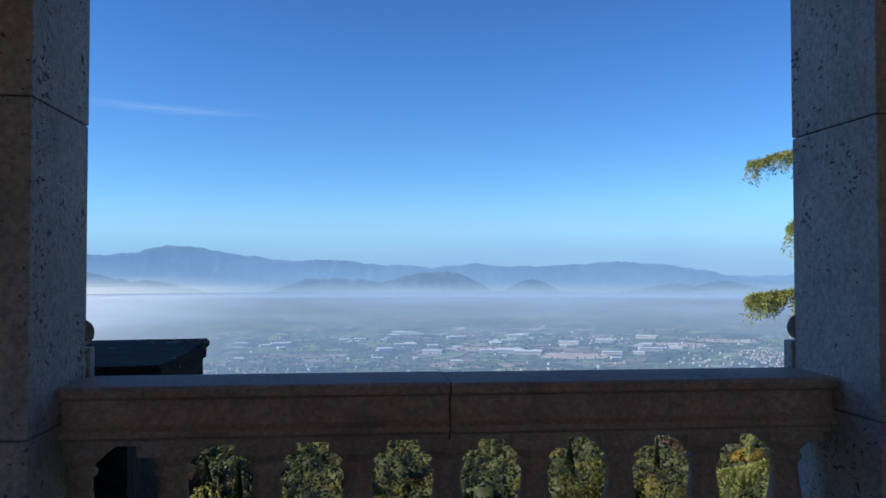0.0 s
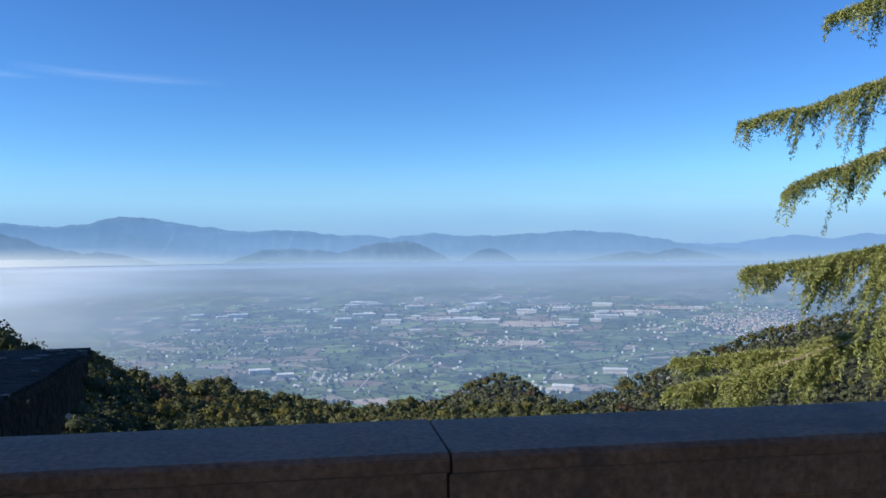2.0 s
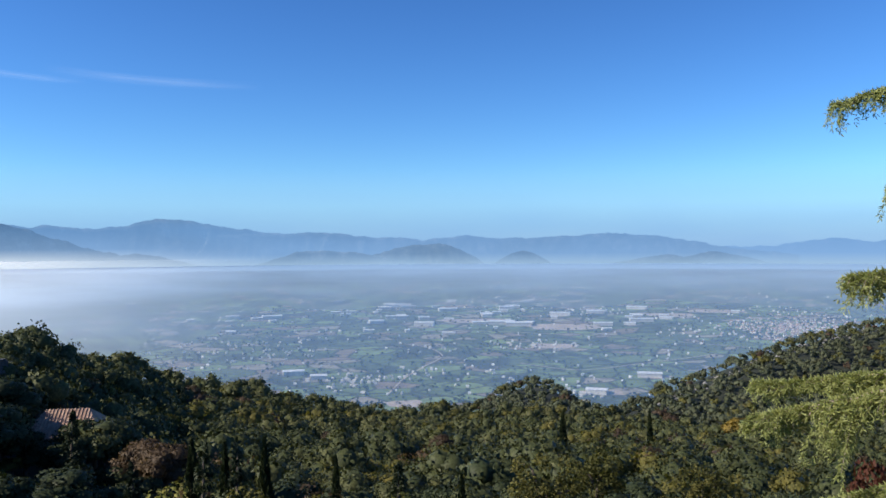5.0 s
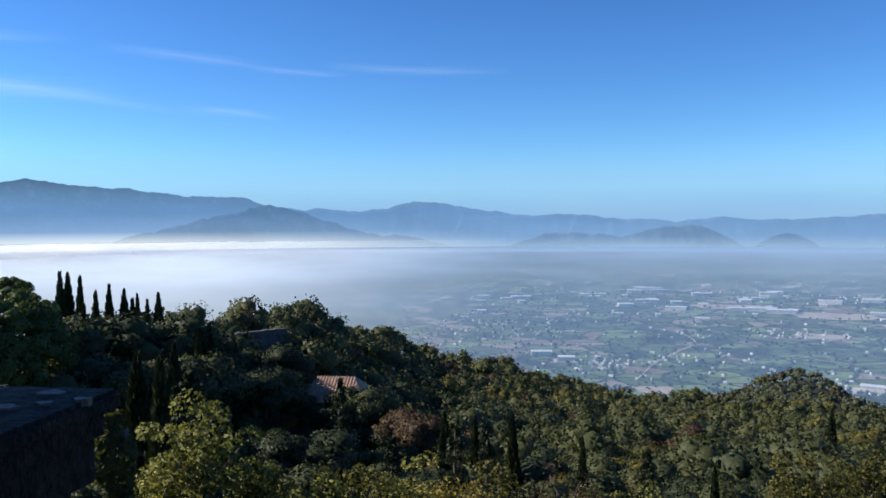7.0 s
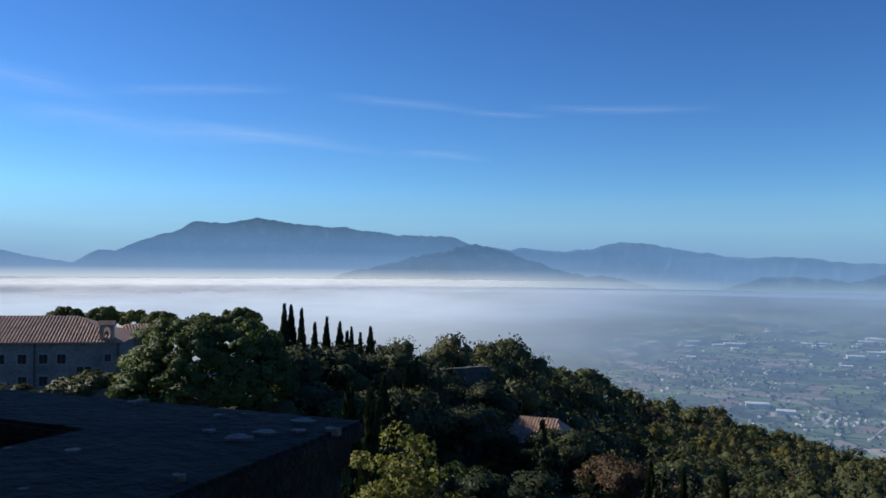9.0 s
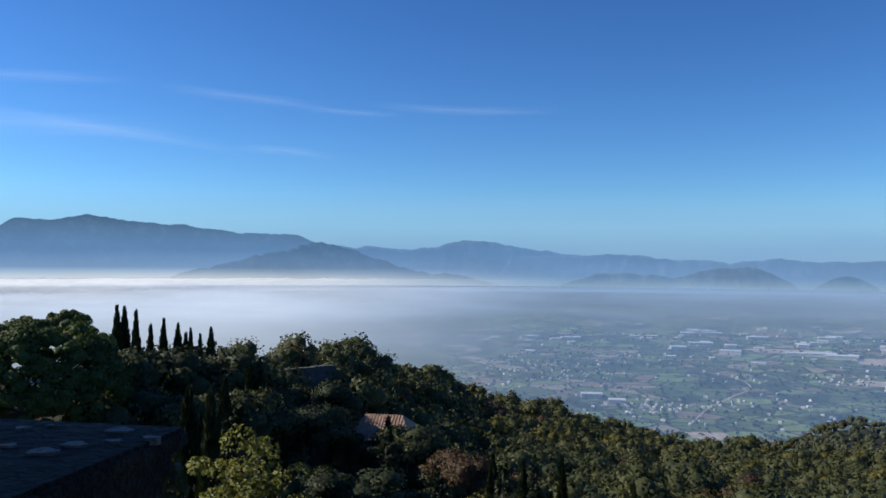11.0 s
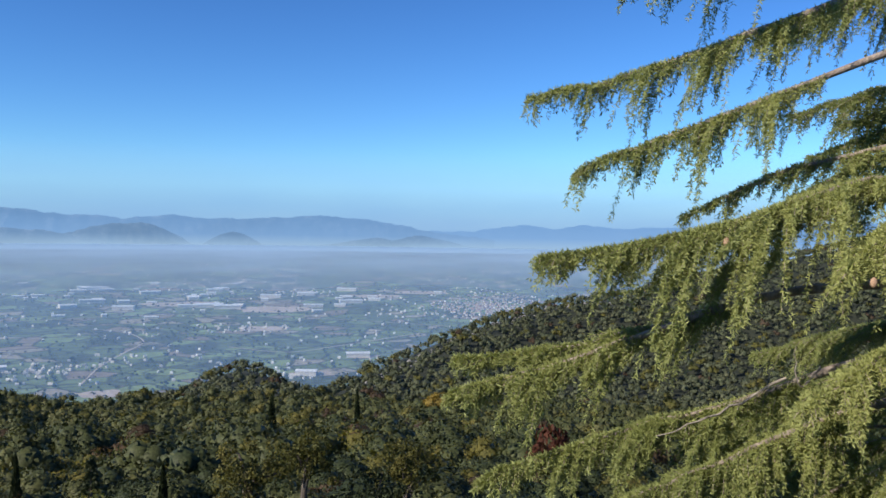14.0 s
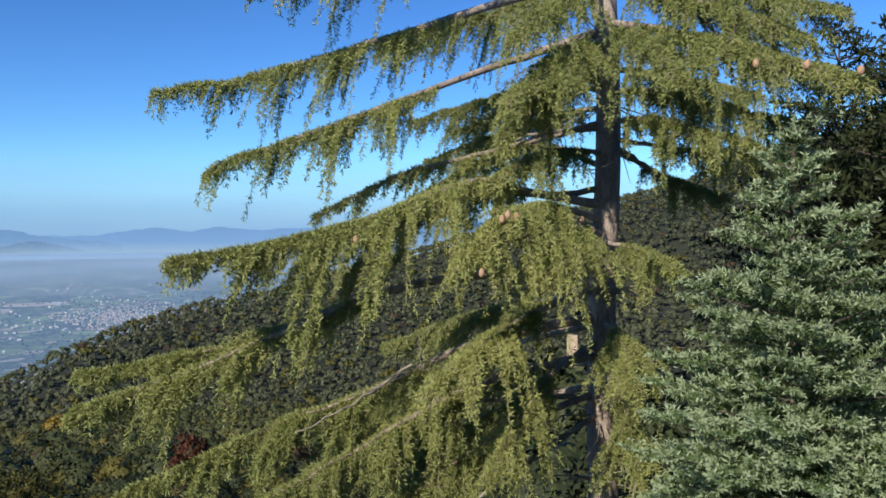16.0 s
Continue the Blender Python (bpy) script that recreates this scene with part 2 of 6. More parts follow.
def ground_material():
    """Woodland floor near by, a patchwork of fields on the plain."""
    m = bpy.data.materials.new("hillside and fields")
    t, out = nodes_of(m)
    b = t.nodes.new("ShaderNodeBsdfPrincipled")
    b.inputs["Roughness"].default_value = 0.95
    t.links.new(b.outputs[0], out.inputs[0])
    co = t.nodes.new("ShaderNodeNewGeometry").outputs["Position"]
    mp = t.nodes.new("ShaderNodeMapping")
    mp.inputs["Scale"].default_value = (0.013, 0.019, 0.0)
    mp.inputs["Rotation"].default_value = (0, 0, 0.25)
    t.links.new(co, mp.inputs["Vector"])
    wob = noise_node(t, co, 0.004, 3)
    add = t.nodes.new("ShaderNodeVectorMath")
    add.operation = "MULTIPLY_ADD"
    add.inputs[1].default_value = (0.7, 0.7, 0)
    t.links.new(wob.outputs[1], add.inputs[0])
    t.links.new(mp.outputs[0], add.inputs[2])
    v = t.nodes.new("ShaderNodeTexVoronoi")
    v.inputs["Scale"].default_value = 1.0
    t.links.new(add.outputs[0], v.inputs["Vector"])
    sep = t.nodes.new("ShaderNodeSeparateColor")
    t.links.new(v.outputs["Color"], sep.inputs[0])
    fields = ramp_node(t, [(0.0, (0.12, 0.16, 0.06)), (0.22, (0.20, 0.26, 0.09)), (0.4, (0.10, 0.13, 0.055)), (0.55, (0.25, 0.19, 0.13)),
                           (0.68, (0.15, 0.20, 0.07)), (0.82, (0.32, 0.27, 0.19)), (0.92, (0.075, 0.10, 0.045))])
    fields.color_ramp.interpolation = "CONSTANT"
    t.links.new(sep.outputs[0], fields.inputs[0])
    edge = t.nodes.new("ShaderNodeTexVoronoi")
    edge.feature = "DISTANCE_TO_EDGE"
    edge.inputs["Scale"].default_value = 1.0
    t.links.new(add.outputs[0], edge.inputs["Vector"])
    er = ramp_node(t, [(0.03, (1, 1, 1)), (0.06, (0, 0, 0))])
    t.links.new(edge.outputs["Distance"], er.inputs[0])
    col = mix_node(t, fields.outputs[0], (0.045, 0.055, 0.025), er.outputs[0])
    woods = noise_node(t, co, 0.006, 6, 0.7)
    wr = ramp_node(t, [(0.53, (0, 0, 0)), (0.58, (1, 1, 1))])
    t.links.new(woods.outputs[0], wr.inputs[0])
    col = mix_node(t, col, (0.04, 0.05, 0.024), wr.outputs[0])
    fine = noise_node(t, co, 0.05, 5, 0.7)
    fr = ramp_node(t, [(0.3, (0.6, 0.6, 0.6)), (0.7, (1.3, 1.3, 1.3))])
    t.links.new(fine.outputs[0], fr.inputs[0])
    col = mix_node(t, col, fr.outputs[0], 1.0, "MULTIPLY")
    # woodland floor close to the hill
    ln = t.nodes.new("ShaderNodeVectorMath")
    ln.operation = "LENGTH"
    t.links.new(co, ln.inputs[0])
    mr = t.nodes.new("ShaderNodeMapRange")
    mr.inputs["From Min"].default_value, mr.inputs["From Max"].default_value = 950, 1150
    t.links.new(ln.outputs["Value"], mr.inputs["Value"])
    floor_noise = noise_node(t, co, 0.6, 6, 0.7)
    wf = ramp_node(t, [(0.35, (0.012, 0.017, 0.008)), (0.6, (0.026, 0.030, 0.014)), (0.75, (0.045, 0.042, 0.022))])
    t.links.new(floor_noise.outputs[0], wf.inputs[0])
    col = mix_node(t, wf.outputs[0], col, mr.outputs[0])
    t.links.new(col, b.inputs["Base Color"])
    return m


GROUND = ground_material()


def mountain_material():
    m = bpy.data.materials.new("wooded mountain slope")
    t, out = nodes_of(m)
    b = t.nodes.new("ShaderNodeBsdfPrincipled")
    b.inputs["Roughness"].default_value = 1.0
    t.links.new(b.outputs[0], out.inputs[0])
    co = t.nodes.new("ShaderNodeNewGeometry").outputs["Position"]
    n = noise_node(t, co, 0.012, 8, 0.7)
    # patchy colour also imitates relief: pale patches stand in for sunlit streaks
    r = ramp_node(t, [(0.36, (0.022, 0.032, 0.028)), (0.52, (0.06, 0.072, 0.062)), (0.70, (0.20, 0.195, 0.18))])
    t.links.new(n.outputs[0], r.inputs[0])
    t.links.new(r.outputs[0], b.inputs["Base Color"])
    return m


MOUNTAIN = mountain_material()


def mist_material(name, near, far, left_gain, top_fade, emits=False):
    """Thin mist that imitates haze, lit by sun and sky or glowing by itself; its density grows with the distance and to
    the left, and thins out upward.
    """
    m = bpy.data.materials.new(name)
    t, out = nodes_of(m)
    co = t.nodes.new("ShaderNodeNewGeometry").outputs["Position"]
    sep = t.nodes.new("ShaderNodeSeparateXYZ")
    t.links.new(co, sep.inputs[0])
    flat = t.nodes.new("ShaderNodeVectorMath")
    flat.operation = "MULTIPLY"
    flat.inputs[1].default_value = (1, 1, 0)
    t.links.new(co, flat.inputs[0])
    ln = t.nodes.new("ShaderNodeVectorMath")
    ln.operation = "LENGTH"
    t.links.new(flat.outputs[0], ln.inputs[0])
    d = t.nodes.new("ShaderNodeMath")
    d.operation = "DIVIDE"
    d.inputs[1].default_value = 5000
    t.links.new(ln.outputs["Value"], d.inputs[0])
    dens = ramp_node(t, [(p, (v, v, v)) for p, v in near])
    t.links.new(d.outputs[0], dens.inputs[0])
    zr = t.nodes.new("ShaderNodeMapRange")
    zr.inputs["From Min"].default_value, zr.inputs["From Max"].default_value = -140, 560
    t.links.new(sep.outputs[2], zr.inputs["Value"])
    up = ramp_node(t, [(p, (v, v, v)) for p, v in top_fade])
    t.links.new(zr.outputs[0], up.inputs[0])
    a = mix_node(t, dens.outputs[0], up.outputs[0], 1.0, "MULTIPLY")
    # denser on the left
    q = t.nodes.new("ShaderNodeMath")
    q.operation = "DIVIDE"
    t.links.new(sep.outputs[0], q.inputs[0])
    t.links.new(ln.outputs["Value"], q.inputs[1])
    lr = t.nodes.new("ShaderNodeMapRange")
    lr.inputs["From Min"].default_value, lr.inputs["From Max"].default_value = -0.06, -0.50
    lr.interpolation_type = "SMOOTHSTEP"
    t.links.new(q.outputs[0], lr.inputs["Value"])
    low = ramp_node(t, [(0.0, (1, 1, 1)), (0.10, (0.9, 0.9, 0.9)), (0.17, (0.1, 0.1, 0.1)), (0.3, (0.0, 0.0, 0.0))])
    t.links.new(zr.outputs[0], low.inputs[0])
    far_only = ramp_node(t, [(0.32, (0, 0, 0)), (0.7, (1, 1, 1))])
    t.links.new(d.outputs[0], far_only.inputs[0])
    lg = t.nodes.new("ShaderNodeMath")
    lg.operation = "MULTIPLY"
    t.links.new(lr.outputs[0], lg.inputs[0])
    t.links.new(low.outputs[0], lg.inputs[1])
    lg2 = t.nodes.new("ShaderNodeMath")
    lg2.operation = "MULTIPLY"
    t.links.new(lg.outputs[0], lg2.inputs[0])
    t.links.new(far_only.outputs[0], lg2.inputs[1])
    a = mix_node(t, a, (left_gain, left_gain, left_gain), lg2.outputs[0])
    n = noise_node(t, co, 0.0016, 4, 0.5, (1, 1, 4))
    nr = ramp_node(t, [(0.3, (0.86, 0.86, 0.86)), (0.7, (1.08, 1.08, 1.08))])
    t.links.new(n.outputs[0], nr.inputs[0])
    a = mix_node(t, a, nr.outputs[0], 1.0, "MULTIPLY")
    # haze tint is put into the colour by distance, or by height on curtains
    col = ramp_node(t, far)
    t.links.new(zr.outputs[0] if emits else d.outputs[0], col.inputs[0])
    c2 = mix_node(t, col.outputs[0], (0.62, 0.71, 0.79) if emits else (0.80, 0.92, 0.98), lg.outputs[0])
    df = t.nodes.new("ShaderNodeBsdfDiffuse")
    tl = t.nodes.new("ShaderNodeBsdfTranslucent")
    t.links.new(c2, df.inputs[0])
    t.links.new(c2, tl.inputs[0])
    both = t.nodes.new("ShaderNodeMixShader")
    both.inputs[0].default_value = 0.04
    t.links.new(df.outputs[0], both.inputs[1])
    t.links.new(tl.outputs[0], both.inputs[2])
    # far curtains emit the painted haze colour, they take no light
    if emits:
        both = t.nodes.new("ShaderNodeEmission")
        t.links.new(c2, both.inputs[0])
    tp = t.nodes.new("ShaderNodeBsdfTransparent")
    mx = t.nodes.new("ShaderNodeMixShader")
    t.links.new(a, mx.inputs[0])
    t.links.new(tp.outputs[0], mx.inputs[1])
    t.links.new(both.outputs[0], mx.inputs[2])
    t.links.new(mx.outputs[0], out.inputs[0])
    return m


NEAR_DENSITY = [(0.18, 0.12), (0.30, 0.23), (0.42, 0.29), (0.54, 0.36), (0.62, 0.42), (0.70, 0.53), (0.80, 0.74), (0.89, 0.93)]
# sheet that imitates distance haze by tint and density
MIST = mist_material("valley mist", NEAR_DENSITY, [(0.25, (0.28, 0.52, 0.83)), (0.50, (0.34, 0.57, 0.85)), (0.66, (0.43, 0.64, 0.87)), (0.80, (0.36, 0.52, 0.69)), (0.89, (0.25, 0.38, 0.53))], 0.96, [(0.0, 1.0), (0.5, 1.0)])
# glowing curtains: haze before hills and mountains is put into emission
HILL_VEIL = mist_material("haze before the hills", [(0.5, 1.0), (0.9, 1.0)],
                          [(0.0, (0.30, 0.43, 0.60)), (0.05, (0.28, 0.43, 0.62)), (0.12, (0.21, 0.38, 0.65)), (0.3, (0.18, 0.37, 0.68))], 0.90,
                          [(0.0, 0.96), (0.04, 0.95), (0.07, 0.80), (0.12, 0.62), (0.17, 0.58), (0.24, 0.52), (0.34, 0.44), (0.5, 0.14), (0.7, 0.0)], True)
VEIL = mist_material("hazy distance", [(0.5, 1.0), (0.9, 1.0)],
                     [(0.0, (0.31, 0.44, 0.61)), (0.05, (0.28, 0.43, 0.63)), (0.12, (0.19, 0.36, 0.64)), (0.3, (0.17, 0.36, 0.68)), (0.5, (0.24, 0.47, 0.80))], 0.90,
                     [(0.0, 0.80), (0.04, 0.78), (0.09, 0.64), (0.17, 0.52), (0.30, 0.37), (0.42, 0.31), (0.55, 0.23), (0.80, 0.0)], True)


def vapour_material(name, colour, density, scale):
    """Cloud: ragged, thinning to its rim (the sheet's own u and v run from 0 to 1)."""
    m = bpy.data.materials.new(name)
    t, out = nodes_of(m)
    uv = t.nodes.new("ShaderNodeTexCoord").outputs["UV"]
    sep = t.nodes.new("ShaderNodeSeparateXYZ")
    t.links.new(uv, sep.inputs[0])
    ru = ramp_node(t, [(0.0, (0, 0, 0)), (0.35, (1, 1, 1)), (0.6, (1, 1, 1)), (1.0, (0, 0, 0))])
    rv = ramp_node(t, [(0.0, (0, 0, 0)), (0.5, (1, 1, 1)), (1.0, (0, 0, 0))])
    t.links.new(sep.outputs[0], ru.inputs[0])
    t.links.new(sep.outputs[1], rv.inputs[0])
    n = noise_node(t, uv, scale, 6, 0.65, (0.35, 2.0, 1))
    nr = ramp_node(t, [(0.3, (0, 0, 0)), (0.75, (1, 1, 1))])
    t.links.new(n.outputs[0], nr.inputs[0])
    a = mix_node(t, ru.outputs[0], rv.outputs[0], 1.0, "MULTIPLY")
    a = mix_node(t, a, nr.outputs[0], 1.0, "MULTIPLY")
    a = mix_node(t, a, (density, density, density), 1.0, "MULTIPLY")
    df = t.nodes.new("ShaderNodeBsdfDiffuse")
    df.inputs[0].default_value = (*colour, 1)
    tp = t.nodes.new("ShaderNodeBsdfTransparent")
    mx = t.nodes.new("ShaderNodeMixShader")
    t.links.new(a, mx.inputs[0])
    t.links.new(tp.outputs[0], mx.inputs[1])
    t.links.new(df.outputs[0], mx.inputs[2])
    t.links.new(mx.outputs[0], out.inputs[0])
    return m


CIRRUS = vapour_material("cirrus ice cloud", (0.9, 0.93, 0.97), 0.10, 5.0)


def cloud_material():
    """White vapour: dense where the bank is thick, thinning along its near rim and towards its end."""
    m = bpy.data.materials.new("white cloud")
    t, out = nodes_of(m)
    uv = t.nodes.new("ShaderNodeTexCoord").outputs["UV"]
    sep = t.nodes.new("ShaderNodeSeparateXYZ")
    t.links.new(uv, sep.inputs[0])
    ru = ramp_node(t, [(0.02, (0, 0, 0)), (0.16, (0.12, 0.12, 0.12)), (0.30, (0.5, 0.5, 0.5)), (0.5, (0.96, 0.96, 0.96))])
    rv = ramp_node(t, [(0.0, (0, 0, 0)), (0.45, (0.55, 0.55, 0.55)), (0.8, (1, 1, 1)), (0.94, (1, 1, 1)), (1.0, (0.3, 0.3, 0.3))])
    t.links.new(sep.outputs[0], ru.inputs[0])
    t.links.new(sep.outputs[1], rv.inputs[0])
    co = t.nodes.new("ShaderNodeNewGeometry").outputs["Position"]
    n = noise_node(t, co, 0.004, 5, 0.6)
    nr = ramp_node(t, [(0.3, (0.6, 0.6, 0.6)), (0.6, (1, 1, 1))])
    t.links.new(n.outputs[0], nr.inputs[0])
    a = mix_node(t, ru.outputs[0], rv.outputs[0], 1.0, "MULTIPLY")
    a = mix_node(t, a, nr.outputs[0], 1.0, "MULTIPLY")
    df = t.nodes.new("ShaderNodeBsdfDiffuse")
    df.inputs[0].default_value = (0.80, 0.81, 0.83, 1)
    tp = t.nodes.new("ShaderNodeBsdfTransparent")
    mx = t.nodes.new("ShaderNodeMixShader")
    t.links.new(a, mx.inputs[0])
    t.links.new(tp.outputs[0], mx.inputs[1])
    t.links.new(df.outputs[0], mx.inputs[2])
    t.links.new(mx.outputs[0], out.inputs[0])
    return m


CLOUD = cloud_material()

# ---- building blocks ----
EYE = Vector((-0.05, 0.05, 1.48))
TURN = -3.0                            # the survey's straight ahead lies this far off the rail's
rng = np.random.default_rng(7)


def at(az, el, d):
    """The place d metres off, az degrees to the left of straight ahead, el degrees up, seen from the rail."""
    a = radians(az + TURN)
    return Vector((EYE.x - d * math.sin(a), EYE.y + d * math.cos(a), EYE.z + d * math.tan(radians(el))))


def mesh_of(name, verts, faces, mats, smooth=False):
    me = bpy.data.meshes.new(name)
    me.from_pydata([tuple(v) for v in verts], [], faces)
    for m in mats:
        me.materials.append(m)
    if smooth:
        me.polygons.foreach_set("use_smooth", [True] * len(me.polygons))
    me.update()
    return me


def shade_along(me, normals):
    """Lets soft masses (crowns, mist) take the light along given directions, one for each vertex."""
    me.polygons.foreach_set("use_smooth", [True] * len(me.polygons))
    me.normals_split_custom_set_from_vertices([tuple(v) for v in normals])
    return me


def quads_mesh(name, q, mat, normals=None):
    """A mesh of loose quads from an array (n, 4, 3)."""
    q = np.asarray(q, dtype=np.float32)
    n = len(q)
    me = bpy.data.meshes.new(name)
    me.vertices.add(4 * n)
    me.vertices.foreach_set("co", q.reshape(-1))
    me.loops.add(4 * n)
    me.loops.foreach_set("vertex_index", np.arange(4 * n, dtype=np.int32))
    me.polygons.add(n)
    me.polygons.foreach_set("loop_start", np.arange(0, 4 * n, 4, dtype=np.int32))
    me.polygons.foreach_set("loop_total", np.full(n, 4, dtype=np.int32))
    me.materials.append(mat)
    me.update(calc_edges=True)
    if normals is not None:
        shade_along(me, np.repeat(unit(np.asarray(normals, float)), 4, axis=0))
    return me


def bm_mesh(name, bm, mat, smooth=False):
    me = bpy.data.meshes.new(name)
    bm.to_mesh(me)
    bm.free()
    me.materials.append(mat)
    if smooth:
        me.polygons.foreach_set("use_smooth", [True] * len(me.polygons))
    return me


def under(name, me, parent, label=""):
    ob = new(name, me)
    ob.parent = parent
    if label:
        tagged(ob, label)
    return ob


def part(name, bm, mat, parent, label="", smooth=False):
    return under(name, bm_mesh(name, bm, mat, smooth), parent, label)


def thing(name, place, label, category, group="", kind=""):
    ob = new(name)
    ob.location = place
    return tagged(ob, label, category, group, kind)


def box_bm(x0, x1, y0, y1, z0, z1, bevel=0.0, bm=None):
    bm = bm or bmesh.new()
    r = bmesh.ops.create_cube(bm, size=1, matrix=Matrix.Translation(((x0 + x1) / 2, (y0 + y1) / 2, (z0 + z1) / 2)) @ Matrix.Diagonal((x1 - x0, y1 - y0, z1 - z0, 1)))
    if bevel:
        es = list({e for v in r["verts"] for e in v.link_edges})
        bmesh.ops.bevel(bm, geom=es, offset=bevel, segments=2, profile=0.6, affect="EDGES")
    return bm


def profile_bm(points, x0, x1, bm=None):
    """An outline in y and z, drawn out along x."""
    bm = bm or bmesh.new()
    a = [bm.verts.new((x0, y, z)) for y, z in points]
    b = [bm.verts.new((x1, y, z)) for y, z in points]
    n = len(points)
    for i in range(n):
        bm.faces.new((a[i], a[(i + 1) % n], b[(i + 1) % n], b[i]))
    bm.faces.new(list(reversed(a)))
    bm.faces.new(b)
    bmesh.ops.recalc_face_normals(bm, faces=bm.faces)
    return bm


def lathe_bm(rows, seg=20):
    bm = bmesh.new()
    rings = [[bm.verts.new((r * math.cos(2 * math.pi * i / seg), r * math.sin(2 * math.pi * i / seg), z)) for i in range(seg)] for r, z in rows]
    for a, b in zip(rings[:-1], rings[1:]):
        for i in range(seg):
            bm.faces.new((a[i], a[(i + 1) % seg], b[(i + 1) % seg], b[i]))
    bm.faces.new(list(reversed(rings[0])))
    bm.faces.new(rings[-1])
    return bm


def tube(path, radii, seg=7):
    """Vertices and faces of a tapered tube along a path."""
    path = [Vector(p) for p in path]
    vs, fs = [], []
    for i, (p, r) in enumerate(zip(path, radii)):
        d = (path[min(i + 1, len(path) - 1)] - path[max(i - 1, 0)]).normalized()
        s = d.cross(Vector((0.3, 0.2, 1))).normalized()
        u = s.cross(d)
        for k in range(seg):
            a = 2 * math.pi * k / seg
            vs.append(p + (s * math.cos(a) + u * math.sin(a)) * r)
    for i in range(len(path) - 1):
        for k in range(seg):
            fs.append((i * seg + k, i * seg + (k + 1) % seg, (i + 1) * seg + (k + 1) % seg, (i + 1) * seg + k))
    fs.append(tuple(range((len(path) - 1) * seg, len(path) * seg)))
    return vs, fs


def tubes_mesh(name, list_of, mat, smooth=True):
    vs, fs = [], []
    for v, f in list_of:
        o = len(vs)
        vs += v
        fs += [tuple(i + o for i in q) for q in f]
    return mesh_of(name, vs, fs, [mat], smooth)


def unit(v):
    return v / np.maximum(np.linalg.norm(v, axis=-1, keepdims=True), 1e-9)


def leaves(centres, normals, size, aspect=0.6, jitter=0.6, r=None):
    """Leaf quads at the centres, facing about along the normals."""
    r = r or rng
    n = len(centres)
    nn = unit(normals + jitter * r.normal(size=(n, 3)))
    side = unit(np.cross(nn, r.normal(size=(n, 3))))
    up = np.cross(nn, side)
    s = size * r.uniform(0.65, 1.35, (n, 1))
    a, b = side * s * 0.5, up * s * 0.5 * aspect
    bend = nn * s * 0.12
    return np.stack([centres - a, centres - b * 1.0 - bend, centres + a, centres + b - bend], 1)


def needles(base, along, length, width, spread, r=None):
    """Narrow quads that start at the base points and lean out from the shoot."""
    r = r or rng
    n = len(base)
    d = unit(along + spread * r.normal(size=(n, 3)))
    side = unit(np.cross(d, r.normal(size=(n, 3)))) * width * 0.5
    l = length * r.uniform(0.6, 1.3, (n, 1))
    tip = base + d * l
    mid = base + d * l * 0.5
    return np.stack([base, mid + side, tip, mid - side], 1)


# ---- the lie of the land ----
CREST = ((90, -4.5), (48, -5.0), (36, -5.2), (29, -5.6), (23.5, -5.2), (20.6, -6.5), (17, -7.6), (14, -9.0), (10, -9.4), (6.5, -10.5),
         (2.6, -11.3), (-3, -11.8), (-15.5, -11.7), (-18, -10.3), (-21.6, -8.5), (-25, -6.9), (-31, -4.9), (-36, -4.2), (-45, -1.6),
         (-60, 2.2), (-65, 3.5), (-70, 5.5), (-90, 8.0))
REACH = ((90, 115), (30, 118), (23, 150), (14, 230), (3, 300), (-15.5, 340), (-18, 470), (-25, 640), (-31, 780), (-60, 880), (-90, 700))
CANOPY = 6.5


def curve_of(table, az):
    xs = np.array([p[0] for p in table][::-1], float)
    ys = np.array([p[1] for p in table][::-1], float)
    return np.interp(az, xs, ys)


def plain_z(d):
    return np.where(d < 1500, -300.0, -300.0 + (d - 1500) * 0.0545)


def smooth01(x):
    x = np.clip(x, 0, 1)
    return x * x * (3 - 2 * x)


def land(x, y):
    """Height of the bare ground."""
    dx, dy = np.asarray(x, float) - EYE.x, np.asarray(y, float) - EYE.y
    d = np.maximum(np.hypot(dx, dy), 1.0)
    az = np.degrees(np.arctan2(-dx, dy)) - TURN
    back = smooth01((np.abs(az) - 95) / 40)
    azc = np.clip(az, -90, 90)
    s, far = curve_of(CREST, azc), curve_of(REACH, azc)
    s1 = np.where(azc < -15.5, -11.7 + np.clip((-azc - 40) / 40, 0, 1) * 5, s)
    r1 = np.minimum(far, 340.0)
    u = np.clip(np.log(d / 55) / np.log(r1 / 55), 0, 1)
    el = -17.5 * (1 - u) + s1 * u
    v = smooth01((d - r1) / np.maximum(far - r1, 1.0))
    el = np.where(far > r1 + 1, el * (1 - v) + s * v, el)
    z = EYE.z + np.minimum(d, far) * np.tan(np.radians(el)) - CANOPY
    near = EYE.z + 55 * np.tan(np.radians(-17.5)) - CANOPY
    z = np.where(d < 55, -11.0 + (near + 11.0) * smooth01((d - 8) / 47), z)
    w = smooth01((d - far) / 620)
    z = z * (1 - w) + plain_z(d) * w
    # wooded knoll
    ka = (az + 9.8) * np.pi / 180 * 520
    side = np.where(ka > 0, 34.0, 26.0)
    z = z + 33.5 * np.exp(-(np.abs(ka) / side / 1.25) ** 2.4) * np.exp(-((d - 520) / 70) ** 2) * (d > 345)
    return z * (1 - back) + back * (-11.0 + 0.05 * d)


def land_at(az, d):
    p = at(az, 0, d)
    return float(land(p.x, p.y))


